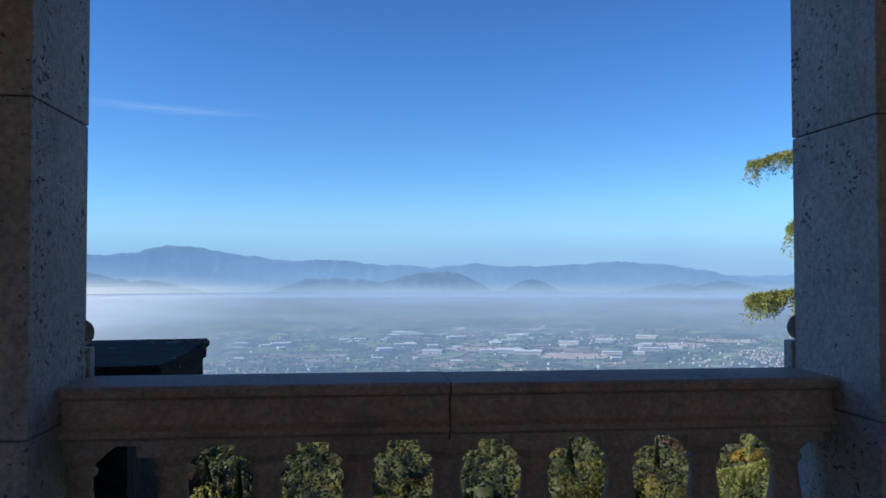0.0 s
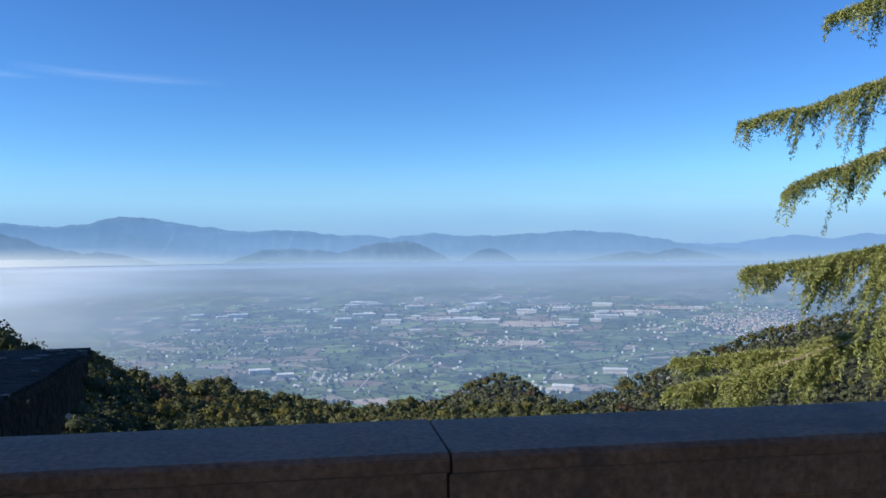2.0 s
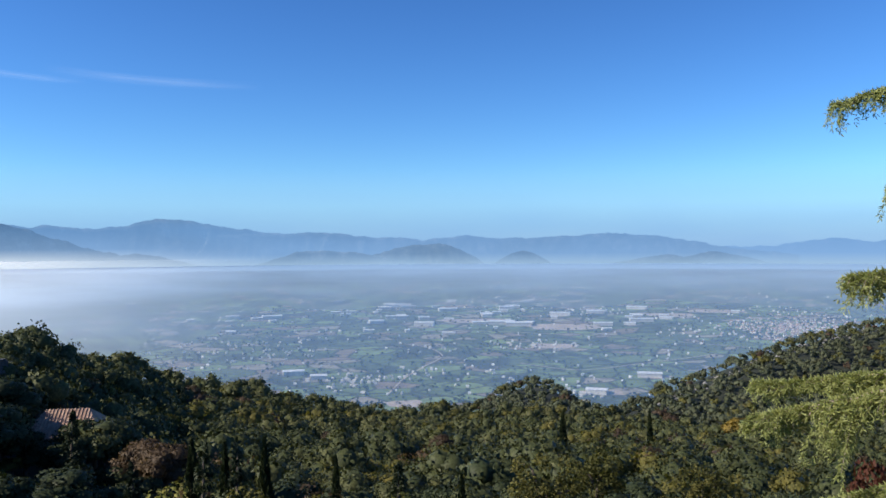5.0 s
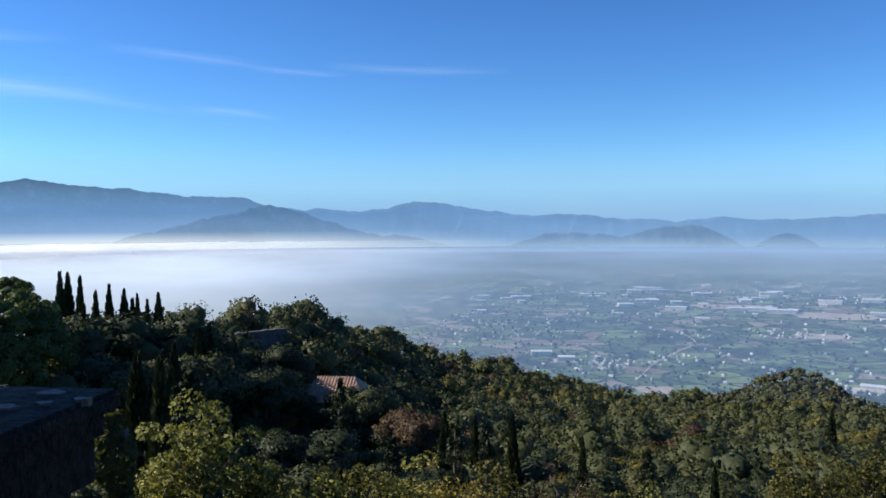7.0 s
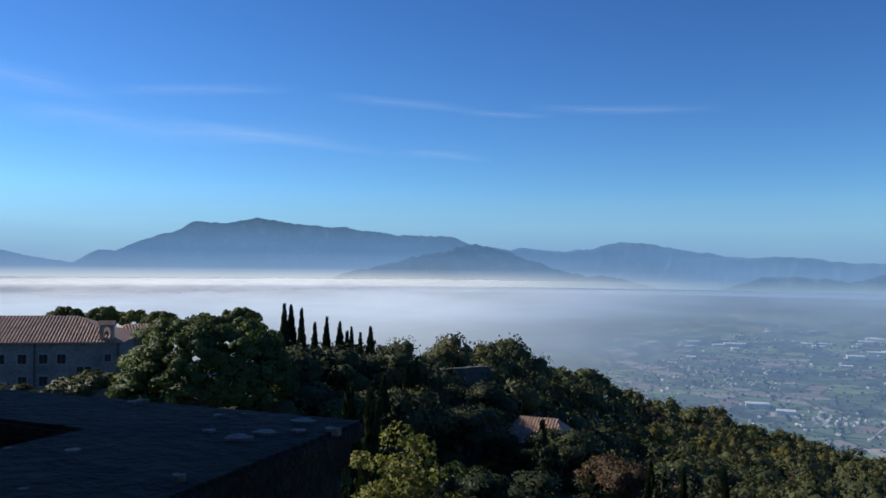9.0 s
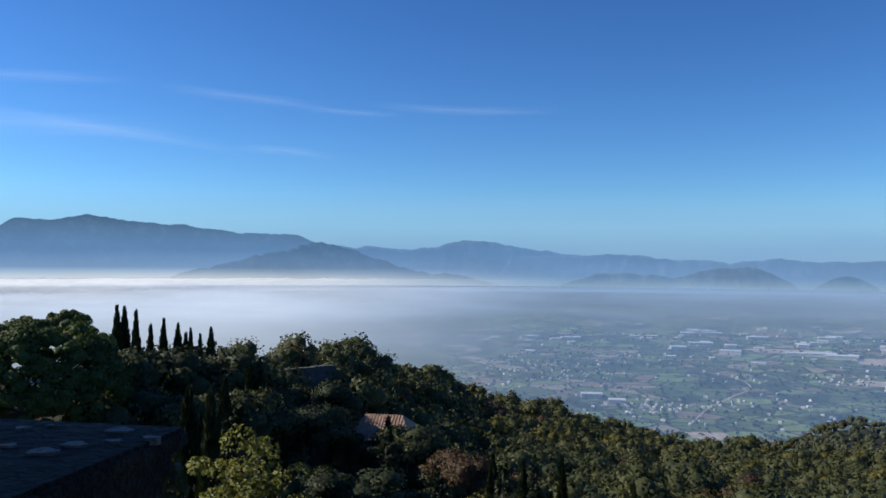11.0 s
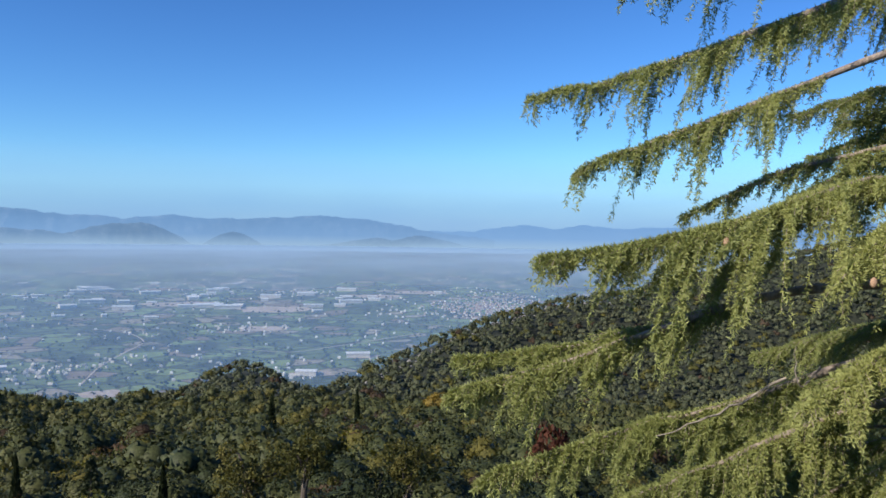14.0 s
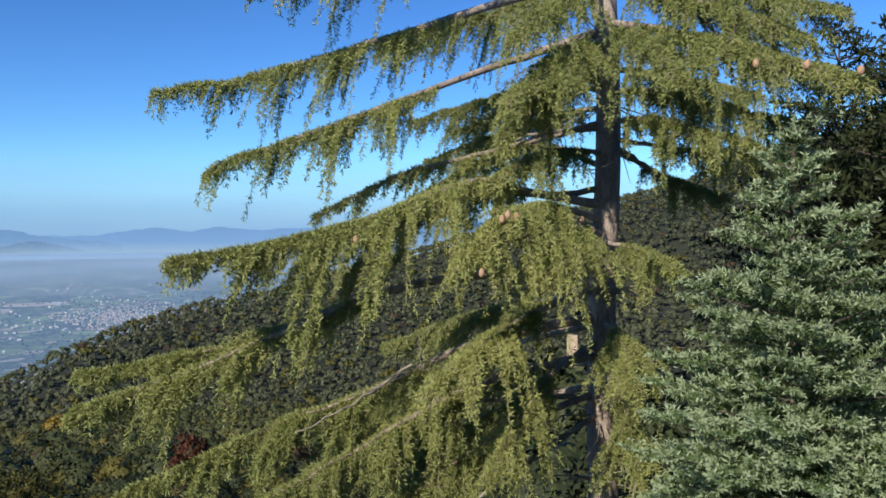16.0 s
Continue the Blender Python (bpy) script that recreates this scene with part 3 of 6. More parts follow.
def ground_sheet():
    az = np.radians(TURN + np.concatenate([np.arange(-180, -84, 6.0), np.arange(-84, 84, 0.6), np.arange(84, 180, 6.0)]))
    d = np.concatenate([np.linspace(4, 60, 12), np.geomspace(65, 1100, 70), np.linspace(1150, 4960, 34)])
    A, D = np.meshgrid(az, d, indexing="ij")
    X, Y = EYE.x - D * np.sin(A), EYE.y + D * np.cos(A)
    Z = land(X, Y) + np.where(D < 900, 0.6 * np.sin(X * 0.13) * np.cos(Y * 0.11), 0)
    vs = np.stack([X, Y, Z], -1).reshape(-1, 3)
    na, nd = A.shape
    fs = []
    for i in range(na):
        j = (i + 1) % na
        for k in range(nd - 1):
            fs.append((i * nd + k, i * nd + k + 1, j * nd + k + 1, j * nd + k))
    fs.append(tuple(i * nd for i in range(na)))
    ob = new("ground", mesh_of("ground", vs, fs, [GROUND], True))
    return tagged(ob, "wooded hillside falling away to a patchwork plain", "ground", kind="structure")


ground = ground_sheet()


# ---- mountains ----
def mountain(name, peaks, r0, r1, label, base=-140.0, rough=1.0, seed=1, span=None):
    """A range whose crest stands at r1 from the rail; peaks: (azimuth, elevation, half width to the left, to the right) in degrees."""
    lo = span[0] if span else min(p[0] - 2.2 * p[3] for p in peaks)
    hi = span[1] if span else max(p[0] + 2.2 * p[2] for p in peaks)
    az = np.arange(lo, hi, 0.12)
    crest = np.zeros_like(az)
    if len(peaks[0]) == 2:
        fine = np.interp(az, [q[0] for q in peaks][::-1], [q[1] for q in peaks][::-1])
        k = np.hanning(5)
        fine = np.convolve(np.pad(fine, 2, mode="edge"), k / k.sum(), "valid")
        crest = EYE.z + r1 * np.tan(np.radians(fine)) - base
    for a, e, wl, wr in (peaks if len(peaks[0]) == 4 else ()):
        top = EYE.z + r1 * math.tan(radians(e)) - base
        w = np.where(az > a, wl, wr)
        crest = np.maximum(crest, top * np.exp(-(np.abs(az - a) / w) ** 1.6 * 0.7))
    jag = np.array([noise.fractal(Vector((a * 0.9, seed * 7.3, 0.0)), 0.8, 2.1, 5) for a in az])
    knob = np.array([noise.fractal(Vector((a * 3.1, seed * 5.1, 4.0)), 0.8, 2.1, 4) for a in az])
    crest = crest + knob * 5 * rough * np.minimum(1, crest / 90) + jag * 13 * rough * np.minimum(1, crest / 90)
    steps = np.linspace(0, 1, 26)
    vs, fs = [], []
    for i, a in enumerate(az):
        c, s = math.cos(radians(a + TURN)), math.sin(radians(a + TURN))
        for k, u in enumerate(steps):
            if u <= 0.8:
                h = (u / 0.8) ** 1.25
            else:
                h = 1 - ((u - 0.8) / 0.2) ** 1.5 * 0.9
            spur = noise.fractal(Vector((a * 0.55, u * 1.3, seed * 3.1)), 0.9, 2.0, 5)
            lean = noise.noise(Vector((a * 0.16, 0.3, seed * 2.3))) * 3.2
            gully = 0.62 * abs(noise.noise(Vector((a * 0.45 + u * lean, u * 0.9, seed * 1.7)))) + 0.6 * abs(noise.noise(Vector((a * 1.3 + u * lean * 1.6, u * 2.3, seed * 4.7))))
            h = h * (1 + 0.35 * spur * max(0, 1 - abs(u - 0.4) * 2.6)) - 0.6 * gully * math.sin(math.pi * min(u / 0.8, 1))
            d = r0 + (r1 - r0) * u / 0.8
            vs.append((EYE.x - d * s, EYE.y + d * c, base - 12 + (crest[i] + 12) * max(h, 0)))
    n = len(steps)
    for i in range(len(az) - 1):
        for k in range(n - 1):
            fs.append((i * n + k, i * n + k + 1, (i + 1) * n + k + 1, (i + 1) * n + k))
    return tagged(new(name, mesh_of(name, vs, fs, [MOUNTAIN], True)), label, "mountain", kind="structure")


MAIN = ((68, 2.2), (62, 1.6), (55.7, 0.62), (51.6, -0.1), (50, 0.75), (49, 0.62), (47.6, 1.4), (45.2, 2.1), (44.3, 2.7), (42.1, 2.68), (40, 3.05), (37.8, 2.72),
        (34.7, 2.5), (30.9, 2.05), (26.6, 1.95), (25.3, 1.35), (22.8, 1.05), (22, 1.25), (19.2, 0.97), (17.3, 1.2), (15.3, 1.68), (13.9, 1.62), (10.6, 1.05), (7.1, 0.66))
RIGHT = ((14, 0.5), (8.7, 0.7), (4.15, 0.74), (1.2, 0.38), (-0.75, 0.45), (-2.3, 0.15), (-5.4, 0.54), (-6.7, 0.28), (-9.5, 0.32), (-11.6, 0.4), (-13, 0.4), (-14.9, 0.66), (-16.5, 0.5),
         (-18.4, 0.4), (-21.5, -0.2), (-27, -0.9))
FAR = ((-18, -0.5), (-22, -0.35), (-25.4, -0.33), (-28.9, 0.22), (-31.1, -0.08), (-33.1, 0.25), (-35.2, 0.02), (-42, 0.3), (-50, 0.6), (-60, 0.7))
mountain("mountain", MAIN, 4620, 4760, "blue hazy mountain massif with a long crest", seed=1, rough=0.6, span=(7.5, 66))
mountain("mountain", RIGHT, 4620, 4745, "hazy wooded mountain range beyond the plain", seed=2, rough=0.6, span=(-27, 14))
mountain("mountain", FAR, 4800, 4880, "pale far-off mountain chain", seed=3, rough=0.5, span=(-60, -19))
mountain("hill", ((38, -1.9), (34, -0.6), (31, 0.1), (28.5, 0.75), (26.6, 1.2), (25.2, 1.45), (24.2, 1.25), (22.6, 0.8), (20.8, 0.2), (19, -0.35), (17, -0.75), (15, -1.1), (12.5, -1.6), (11, -2.0)), 4480, 4606, "dark mountain spur with a long falling crest", seed=4, rough=0.9, span=(11, 38))
mountain("hill", ((10, -1.9), (8, -1.1), (6.4, -0.62), (4.5, -0.5), (2.4, -0.62), (0.4, -1.0), (-2, -1.9)), 4480, 4560, "low wooded hill rising from the mist", seed=5, rough=0.5, span=(-2, 10))
mountain("hill", ((3.5, -1.9), (1.6, -0.9), (-0.4, -0.4), (-2.0, -0.12), (-3.4, -0.05), (-4.6, -0.35), (-5.8, -0.9), (-7.2, -1.9)), 4480, 4600, "wooded hill before the range", seed=6, rough=0.6, span=(-7.2, 3.5))
mountain("hill", ((-6.6, -1.9), (-7.6, -1.2), (-8.4, -0.75), (-9.2, -0.55), (-10.0, -0.75), (-10.8, -1.2), (-11.8, -1.9)), 4456, 4468, "small cone-shaped wooded hill on the plain", seed=8, rough=0.25, span=(-11.8, -6.6))
mountain("hill", ((-19, -0.85, 3, 2), (-22, -0.68, 3, 2.6)), 4480, 4580, "low hazy foothills", seed=9, rough=0.5)
mountain("hill", ((16.5, -0.6, 3.5, 2.8), (20, -0.6, 2.5, 2)), 4475, 4540, "low hazy foothills", seed=10, rough=0.5)


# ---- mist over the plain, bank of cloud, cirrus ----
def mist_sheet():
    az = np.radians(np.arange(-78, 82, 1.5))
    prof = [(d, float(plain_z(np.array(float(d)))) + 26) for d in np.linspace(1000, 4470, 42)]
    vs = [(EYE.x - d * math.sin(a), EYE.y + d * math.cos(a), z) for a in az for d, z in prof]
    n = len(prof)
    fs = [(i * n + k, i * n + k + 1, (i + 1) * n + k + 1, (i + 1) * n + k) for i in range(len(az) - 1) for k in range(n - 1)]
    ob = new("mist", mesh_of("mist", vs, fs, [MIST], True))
    return tagged(ob, "thin blue-white mist sheet coloured as haze over the plain", "mist", kind="stuff")


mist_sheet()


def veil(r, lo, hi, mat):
    """An upright glowing curtain, coloured as haze between two ranges."""
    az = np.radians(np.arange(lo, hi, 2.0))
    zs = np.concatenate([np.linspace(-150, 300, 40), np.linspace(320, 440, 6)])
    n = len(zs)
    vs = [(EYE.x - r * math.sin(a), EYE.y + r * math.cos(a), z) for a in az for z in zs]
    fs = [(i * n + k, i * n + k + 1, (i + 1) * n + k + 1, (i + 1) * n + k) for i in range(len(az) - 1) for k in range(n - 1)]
    tagged(new("mist", mesh_of("mist", vs, fs, [mat], True)), "glowing pale blue curtain painted as haze between the ranges", "mist", kind="stuff")


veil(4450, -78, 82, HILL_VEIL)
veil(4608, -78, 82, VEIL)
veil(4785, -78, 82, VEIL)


def cloud_bank():
    """Low cloud: billows with a ragged crest, thinning to its rims."""
    az = np.arange(6, 78, 0.14)
    us = np.linspace(0, 1, 26)
    vs, uvs = [], []
    for a in az:
        thin = float(smooth01(np.array((a - 8) / 26)))
        for u in us:
            d = 3500 + 900 * u
            floor_z = float(plain_z(np.array(d)))
            top = -76 + (5 * noise.fractal(Vector((a * 0.45, u * 2.5, 2.0)), 0.8, 2.1, 5) + 5 * abs(noise.noise(Vector((a * 0.9, u * 4, 5.0))))) * (0.3 + 0.7 * thin)
            z = floor_z + 27 + (top - floor_z - 27) * float(smooth01(np.array(u * 1.15)))
            vs.append((EYE.x - d * math.sin(radians(a + TURN)), EYE.y + d * math.cos(radians(a + TURN)), z))
            uvs.append(((a - 6) / 72, u))
    n = len(us)
    fs = [(i * n + k, i * n + k + 1, (i + 1) * n + k + 1, (i + 1) * n + k) for i in range(len(az) - 1) for k in range(n - 1)]
    me = mesh_of("cloud", vs, fs, [CLOUD], True)
    uv = me.uv_layers.new(name="UVMap")
    idx = np.empty(len(me.loops), dtype=np.int32)
    me.loops.foreach_get("vertex_index", idx)
    uv.data.foreach_set("uv", np.array(uvs, dtype=np.float32)[idx].reshape(-1))
    # normals are bent towards the low sun, which brightens the billows like scattered light
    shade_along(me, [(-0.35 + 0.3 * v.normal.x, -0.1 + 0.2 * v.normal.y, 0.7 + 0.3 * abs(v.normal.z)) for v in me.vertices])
    return tagged(new("cloud", me), "bright white bank of low cloud filling the valley", "cloud", kind="stuff")


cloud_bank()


def cirrus(az0, el0, az1, el1, thick):
    """A streak of high cloud from one direction to another."""
    n = 14
    vs, fs = [], []
    for i in range(n + 1):
        u = i / n
        a, e = az0 + (az1 - az0) * u, el0 + (el1 - el0) * u + 0.12 * math.sin(u * 4 + az0)
        for s in (-1, 0, 1):
            vs.append(at(a, e + s * thick, 4700))
    for i in range(n):
        for k in range(2):
            fs.append((i * 3 + k, i * 3 + k + 3, i * 3 + k + 4, i * 3 + k + 1))
    me = mesh_of("cloud", vs, fs, [CIRRUS], True)
    uv = me.uv_layers.new(name="UVMap")
    for poly in me.polygons:
        for li in poly.loop_indices:
            v = me.loops[li].vertex_index
            uv.data[li].uv = (v // 3 / n + az0, v % 3 / 2)
    for l in uv.data:
        l.uv = (l.uv[0] - az0, l.uv[1])
    # every normal is aimed close to the sun, which brightens the streak
    shade_along(me, [(-0.86, -0.1, 0.5)] * len(vs))
    return tagged(new("cloud", me), "faint thin streak of cirrus cloud", "cloud", group="streaks of cirrus")


for row in ((50.5, 10.7, 37, 11.9, 0.45), (52, 8.2, 34, 8.9, 0.9), (36, 11.6, 24, 10.4, 0.4), (22, 10.9, 8.5, 10.4, 0.35), (48, 9.6, 30, 7.4, 0.5),
            (31, 7.7, 24, 7.3, 0.35), (60, 12, 49, 10.4, 1.0), (26.5, 10.3, 19.5, 10.4, 0.25), (56, 9.2, 46, 9.0, 0.8)):
    cirrus(*row)

# ---- the loggia ----
XL, XR, YI, YO = -1.279, 1.390, -0.245, 0.290      # reveals of the opening, inner and outer face of the pillars


def wall_box(name, dims, mat, label, bevel=0.0):
    return tagged(new(name, bm_mesh(name, box_bm(*dims, bevel=bevel), mat)), label, "wall", kind="structure")


floor = tagged(new("floor", bm_mesh("floor", box_bm(-4.2, 4.2, -6.2, 0.33, -0.25, 0.0), TERRACOTTA)), "worn terracotta loggia floor", "floor", kind="structure")
ceiling = tagged(new("ceiling", bm_mesh("ceiling", box_bm(-4.2, 4.2, -6.2, 0.28, 3.6, 4.5), PLASTER)), "plain plastered loggia ceiling", "ceiling", kind="structure")
# unseen back openings, added to let sunlight into the loggia
for k, (x0, x1) in enumerate(((-4.2, -3.4), (-1.4, -0.9), (1.1, 1.6), (3.6, 4.2))):
    wall_box("wall_back_%d" % (k + 1), (x0, x1, -6.5, -6.2, -0.25, 3.0), PLASTER, "unseen plastered back wall between openings added for sunlight")
wall_box("wall_back_5", (-4.2, 4.2, -6.5, -6.2, 3.003, 4.5), PLASTER, "unseen plastered wall over the added back openings")
# unseen paving, added to bounce warm sunlight onto rail and pillars
BOUNCE_PAVING = surface("courtyard paving", (0.42, 0.33, 0.25), (0.54, 0.44, 0.34), 0.8, 0.9, 8, 0.3, 0.01)
tagged(new("pavement", bm_mesh("pavement", box_bm(-16, 16, -24, -6.5, -14, -0.02), BOUNCE_PAVING)), "unseen pale paving added to bounce sunlight into the loggia", "pavement", kind="structure")
wall_box("wall_west", (-4.5, -4.2, -6.5, 0.28, -0.25, 4.5), PLASTER, "plain plastered side wall")
wall_box("wall_east", (4.2, 4.5, -6.5, 0.28, -0.25, 4.5), PLASTER, "plain plastered side wall")
wall_box("wall_front_left", (-4.2, XL - 0.62, YI + 0.02, YO - 0.02, 0.0, 3.6), PLASTER, "plastered wall beside the opening")
wall_box("wall_front_right", (XR + 0.62, 4.2, YI + 0.02, YO - 0.02, 0.0, 3.6), PLASTER, "plastered wall beside the opening")
# unseen block, added to keep the sun off the parapet and loggia
wall_box("wall_wing", (-16, -7.0, -6.5, 2.3, -14, 5.3), HOUSE_WALL, "unseen added block that keeps the sun off the parapet")
wall_box("wall_base", (-4.5, 4.5, -6.5, 0.30, -14, -0.25), HOUSE_WALL, "tall masonry wall below the loggia")


def pillar(x0, x1, label):
    p = thing("pillar", ((x0 + x1) / 2, (YI + YO) / 2, 0), label, "pillar", "pillars of the opening")
    cx, cy = (x0 + x1) / 2, (YI + YO) / 2
    heights = (0.0, 0.98, 2.0, 3.0, 3.6)
    for i, (a, b) in enumerate(zip(heights[:-1], heights[1:])):
        s = 0.0015 * (i % 2)
        bm = box_bm(x0 - cx + s, x1 - cx - s, YI - cy + s, YO - cy - s, a + 0.002, b - 0.002, 0.006)
        part("block", bm, TRAVERTINE, p)
    return p


pillar(XL - 0.62, XL, "pitted travertine pillar with one open joint")
pillar(XR, XR + 0.62, "pitted grey travertine pillar beside the balustrade")


def column_base(x, side, label):
    """The base of a flat half-column on the outer face of the pillar: plinth and torus."""
    c = thing("column_base", (x, YO, 0.0), label, "column base", "outer column bases")
    part("plinth", box_bm(-0.2, 0.2, 0.003, 0.062, -0.2, 1.205, 0.006), TRAVERTINE, c)
    rows = [(0.17, 1.205)] + [(0.165 + 0.05 * math.cos(a), 1.258 + 0.05 * math.sin(a)) for a in np.linspace(-1.4, 1.4, 9)] + [(0.17, 1.31)]
    bm = lathe_bm(rows, 40)
    for v in bm.verts:
        v.co.y = 0.003 + max(v.co.y, 0.0) * 0.3
    bmesh.ops.remove_doubles(bm, verts=bm.verts, dist=0.0001)
    part("torus", bm, TRAVERTINE, c, smooth=True)
    return c


column_base(XL - 0.19, -1, "stone column base with a rounded torus moulding")
column_base(XR + 0.19, 1, "stone column base with a rounded torus moulding")

HALF_RAIL = ((0.002, 1.10), (-0.014, 1.090), (-0.014, 1.066), (0.004, 1.058), (0.024, 1.052), (0.024, 0.970), (0.012, 0.960), (-0.004, 0.952), (-0.004, 0.934), (0.018, 0.927), (0.036, 0.917), (0.036, 0.90))
RAIL = HALF_RAIL + tuple((0.313 - y, z) for y, z in reversed(HALF_RAIL))


def balustrade():
    b = thing("balustrade", (0, 0.156, 0), "worn stone balustrade with turned balusters and a moulded rail", "balustrade")
    for x0, x1, tilt in ((XL + 0.004, -0.003, 0.0015), (0.003, XR - 0.004, -0.001)):
        bm = profile_bm([(y - 0.156, z + tilt) for y, z in RAIL], x0, x1)
        bmesh.ops.bevel(bm, geom=[e for e in bm.edges if abs(e.calc_length()) > 0.5], offset=0.003, segments=2, affect="EDGES")
        part("rail_stone", bm, RAIL_STONE, b)
    part("base_rail", box_bm(XL + 0.003, XR - 0.003, -0.13, 0.13, 0.0, 0.13, 0.008), RAIL_STONE, b)
    rows = [(0.075, 0.17), (0.085, 0.19), (0.075, 0.215), (0.058, 0.235), (0.062, 0.26), (0.085, 0.32), (0.098, 0.40), (0.095, 0.47), (0.078, 0.56),
            (0.058, 0.66), (0.049, 0.73), (0.048, 0.77), (0.062, 0.785), (0.064, 0.797), (0.052, 0.81), (0.062, 0.825), (0.086, 0.846), (0.092, 0.858)]
    body = bm_mesh("baluster", lathe_bm(rows, 24), RAIL_STONE, True)
    cap = bm_mesh("abacus", box_bm(-0.1, 0.1, -0.1, 0.1, 0.858, 0.9, 0.004), RAIL_STONE)
    foot = bm_mesh("plinth", box_bm(-0.1, 0.1, -0.1, 0.1, 0.13, 0.172, 0.004), RAIL_STONE)
    for k in range(-4, 5):
        o = under("baluster", body, b)
        o.location = (0.004 + k * 0.3165, 0, 0)
        o.rotation_euler = (0, 0, k * 1.7)
        under("abacus", cap, o).rotation_euler = (0, 0, -k * 1.7)
        under("plinth", foot, o).rotation_euler = (0, 0, -k * 1.7)
    return b


balustrade()


# ---- outer parapet: a corner of wide coping on moulded walls ----
def parapet():
    p = thing("parapet", (-1.6, 1.45, -0.2), "dark weathered stone parapet corner with lichen-spotted coping", "parapet")
    ox, oy, oz = 1.6, -1.45, 0.2

    def run(name, bm, mat, label=""):
        bmesh.ops.translate(bm, vec=(ox, oy, oz), verts=bm.verts)
        return part(name, bm, mat, p, label)

    # coping as one mitred, uneven slab
    bm = bmesh.new()
    outline = ((-1.05, 0.42), (-1.06, 1.04), (-1.09, 1.715), (-2.3, 1.70), (-4.4, 1.69), (-4.4, 1.31), (-2.4, 1.325), (-1.585, 1.328), (-1.60, 0.42))
    tops = [bm.verts.new((x, y, 1.118 + 0.006 * math.sin(7 * x + 5 * y))) for x, y in outline]
    lows = [bm.verts.new((x, y, 1.075)) for x, y in outline]
    n = len(outline)
    bm.faces.new(tops)
    bm.faces.new(list(reversed(lows)))
    for i in range(n):
        bm.faces.new((tops[i], lows[i], lows[(i + 1) % n], tops[(i + 1) % n]))
    bmesh.ops.recalc_face_normals(bm, faces=bm.faces)
    bmesh.ops.bevel(bm, geom=[e for e in bm.edges], offset=0.01, segments=2, affect="EDGES")
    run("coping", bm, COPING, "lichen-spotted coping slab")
    # pale lichen rosettes on the slab
    for x, y, s in ((-1.208, 1.63, 0.03), (-1.224, 1.415, 0.03), (-1.207, 1.483, 0.026), (-1.10, 1.58, 0.018), (-1.423, 1.594, 0.016), (-1.324, 1.442, 0.015),
                    (-1.117, 1.117, 0.012), (-1.741, 1.67, 0.016), (-1.743, 1.643, 0.018), (-1.154, 1.532, 0.016), (-1.384, 1.633, 0.01)):
        bm = bmesh.new()
        ring = []
        for i in range(18):
            a = i / 18 * 6.2832
            q = s * (1 + 0.16 * math.sin(3 * a + x * 40) + 0.1 * math.sin(5 * a + y * 30))
            ring.append((x + q * math.cos(a), y + q * math.sin(a) * 0.85))
        tops = [bm.verts.new((u, v, 1.1265)) for u, v in ring]
        lows = [bm.verts.new((u, v, 1.11)) for u, v in ring]
        bm.faces.new(tops)
        for i in range(18):
            bm.faces.new((tops[i - 1], lows[i - 1], lows[i], tops[i]))
        run("lichen", bm, LICHEN, "pale grey lichen rosette")
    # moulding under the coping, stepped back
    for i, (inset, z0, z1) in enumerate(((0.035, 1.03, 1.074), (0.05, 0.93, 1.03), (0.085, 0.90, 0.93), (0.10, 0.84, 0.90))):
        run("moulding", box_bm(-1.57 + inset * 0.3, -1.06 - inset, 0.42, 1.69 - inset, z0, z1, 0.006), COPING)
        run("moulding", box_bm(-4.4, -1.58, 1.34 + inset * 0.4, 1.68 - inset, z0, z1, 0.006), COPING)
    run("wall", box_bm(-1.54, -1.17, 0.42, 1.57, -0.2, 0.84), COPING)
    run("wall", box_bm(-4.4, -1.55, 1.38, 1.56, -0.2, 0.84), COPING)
    return p


parapet()
wall_box("wall_terrace", (-4.4, -1.0, 0.31, 1.7, -14, -0.2), HOUSE_WALL, "masonry under the outer terrace")

# ---- houses ----
def house_frame(right, left):
    """Axes of a front: from its right foot to its left foot; x runs left along the front, y away from the viewer."""
    ex = (left - right)
    ex.z = 0
    ex.normalize()
    ey = Vector((ex.y, -ex.x, 0))
    if ey.dot(right - EYE) < 0:
        ey = -ey
    m = Matrix.Identity(4)
    m.col[0][:3], m.col[1][:3], m.col[2][:3] = ex, ey, Vector((0, 0, 1))
    m.translation = right
    if m.to_3x3().determinant() < 0:
        m.col[0][:3] = -ex
    return m, m.to_3x3().determinant() > 0


def hip_roof_bm(w, d, z, rise, over=0.45, hip=0.0, thick=0.16):
    bm = bmesh.new()
    lo = [bm.verts.new(v) for v in ((-over, -over, z), (w + over, -over, z), (w + over, d + over, z), (-over, d + over, z))]
    dn = [bm.verts.new((v.co.x, v.co.y, z - thick)) for v in lo]
    a, b = bm.verts.new((hip, d / 2, z + rise)), bm.verts.new((w - hip, d / 2, z + rise))
    for f in ((lo[0], lo[1], b, a), (lo[1], lo[2], b), (lo[2], lo[3], a, b), (lo[3], lo[0], a), tuple(reversed(dn))):
        bm.faces.new(f)
    for i in range(4):
        bm.faces.new((dn[i], dn[(i + 1) % 4], lo[(i + 1) % 4], lo[i]))
    bmesh.ops.recalc_face_normals(bm, faces=bm.faces)
    return bm


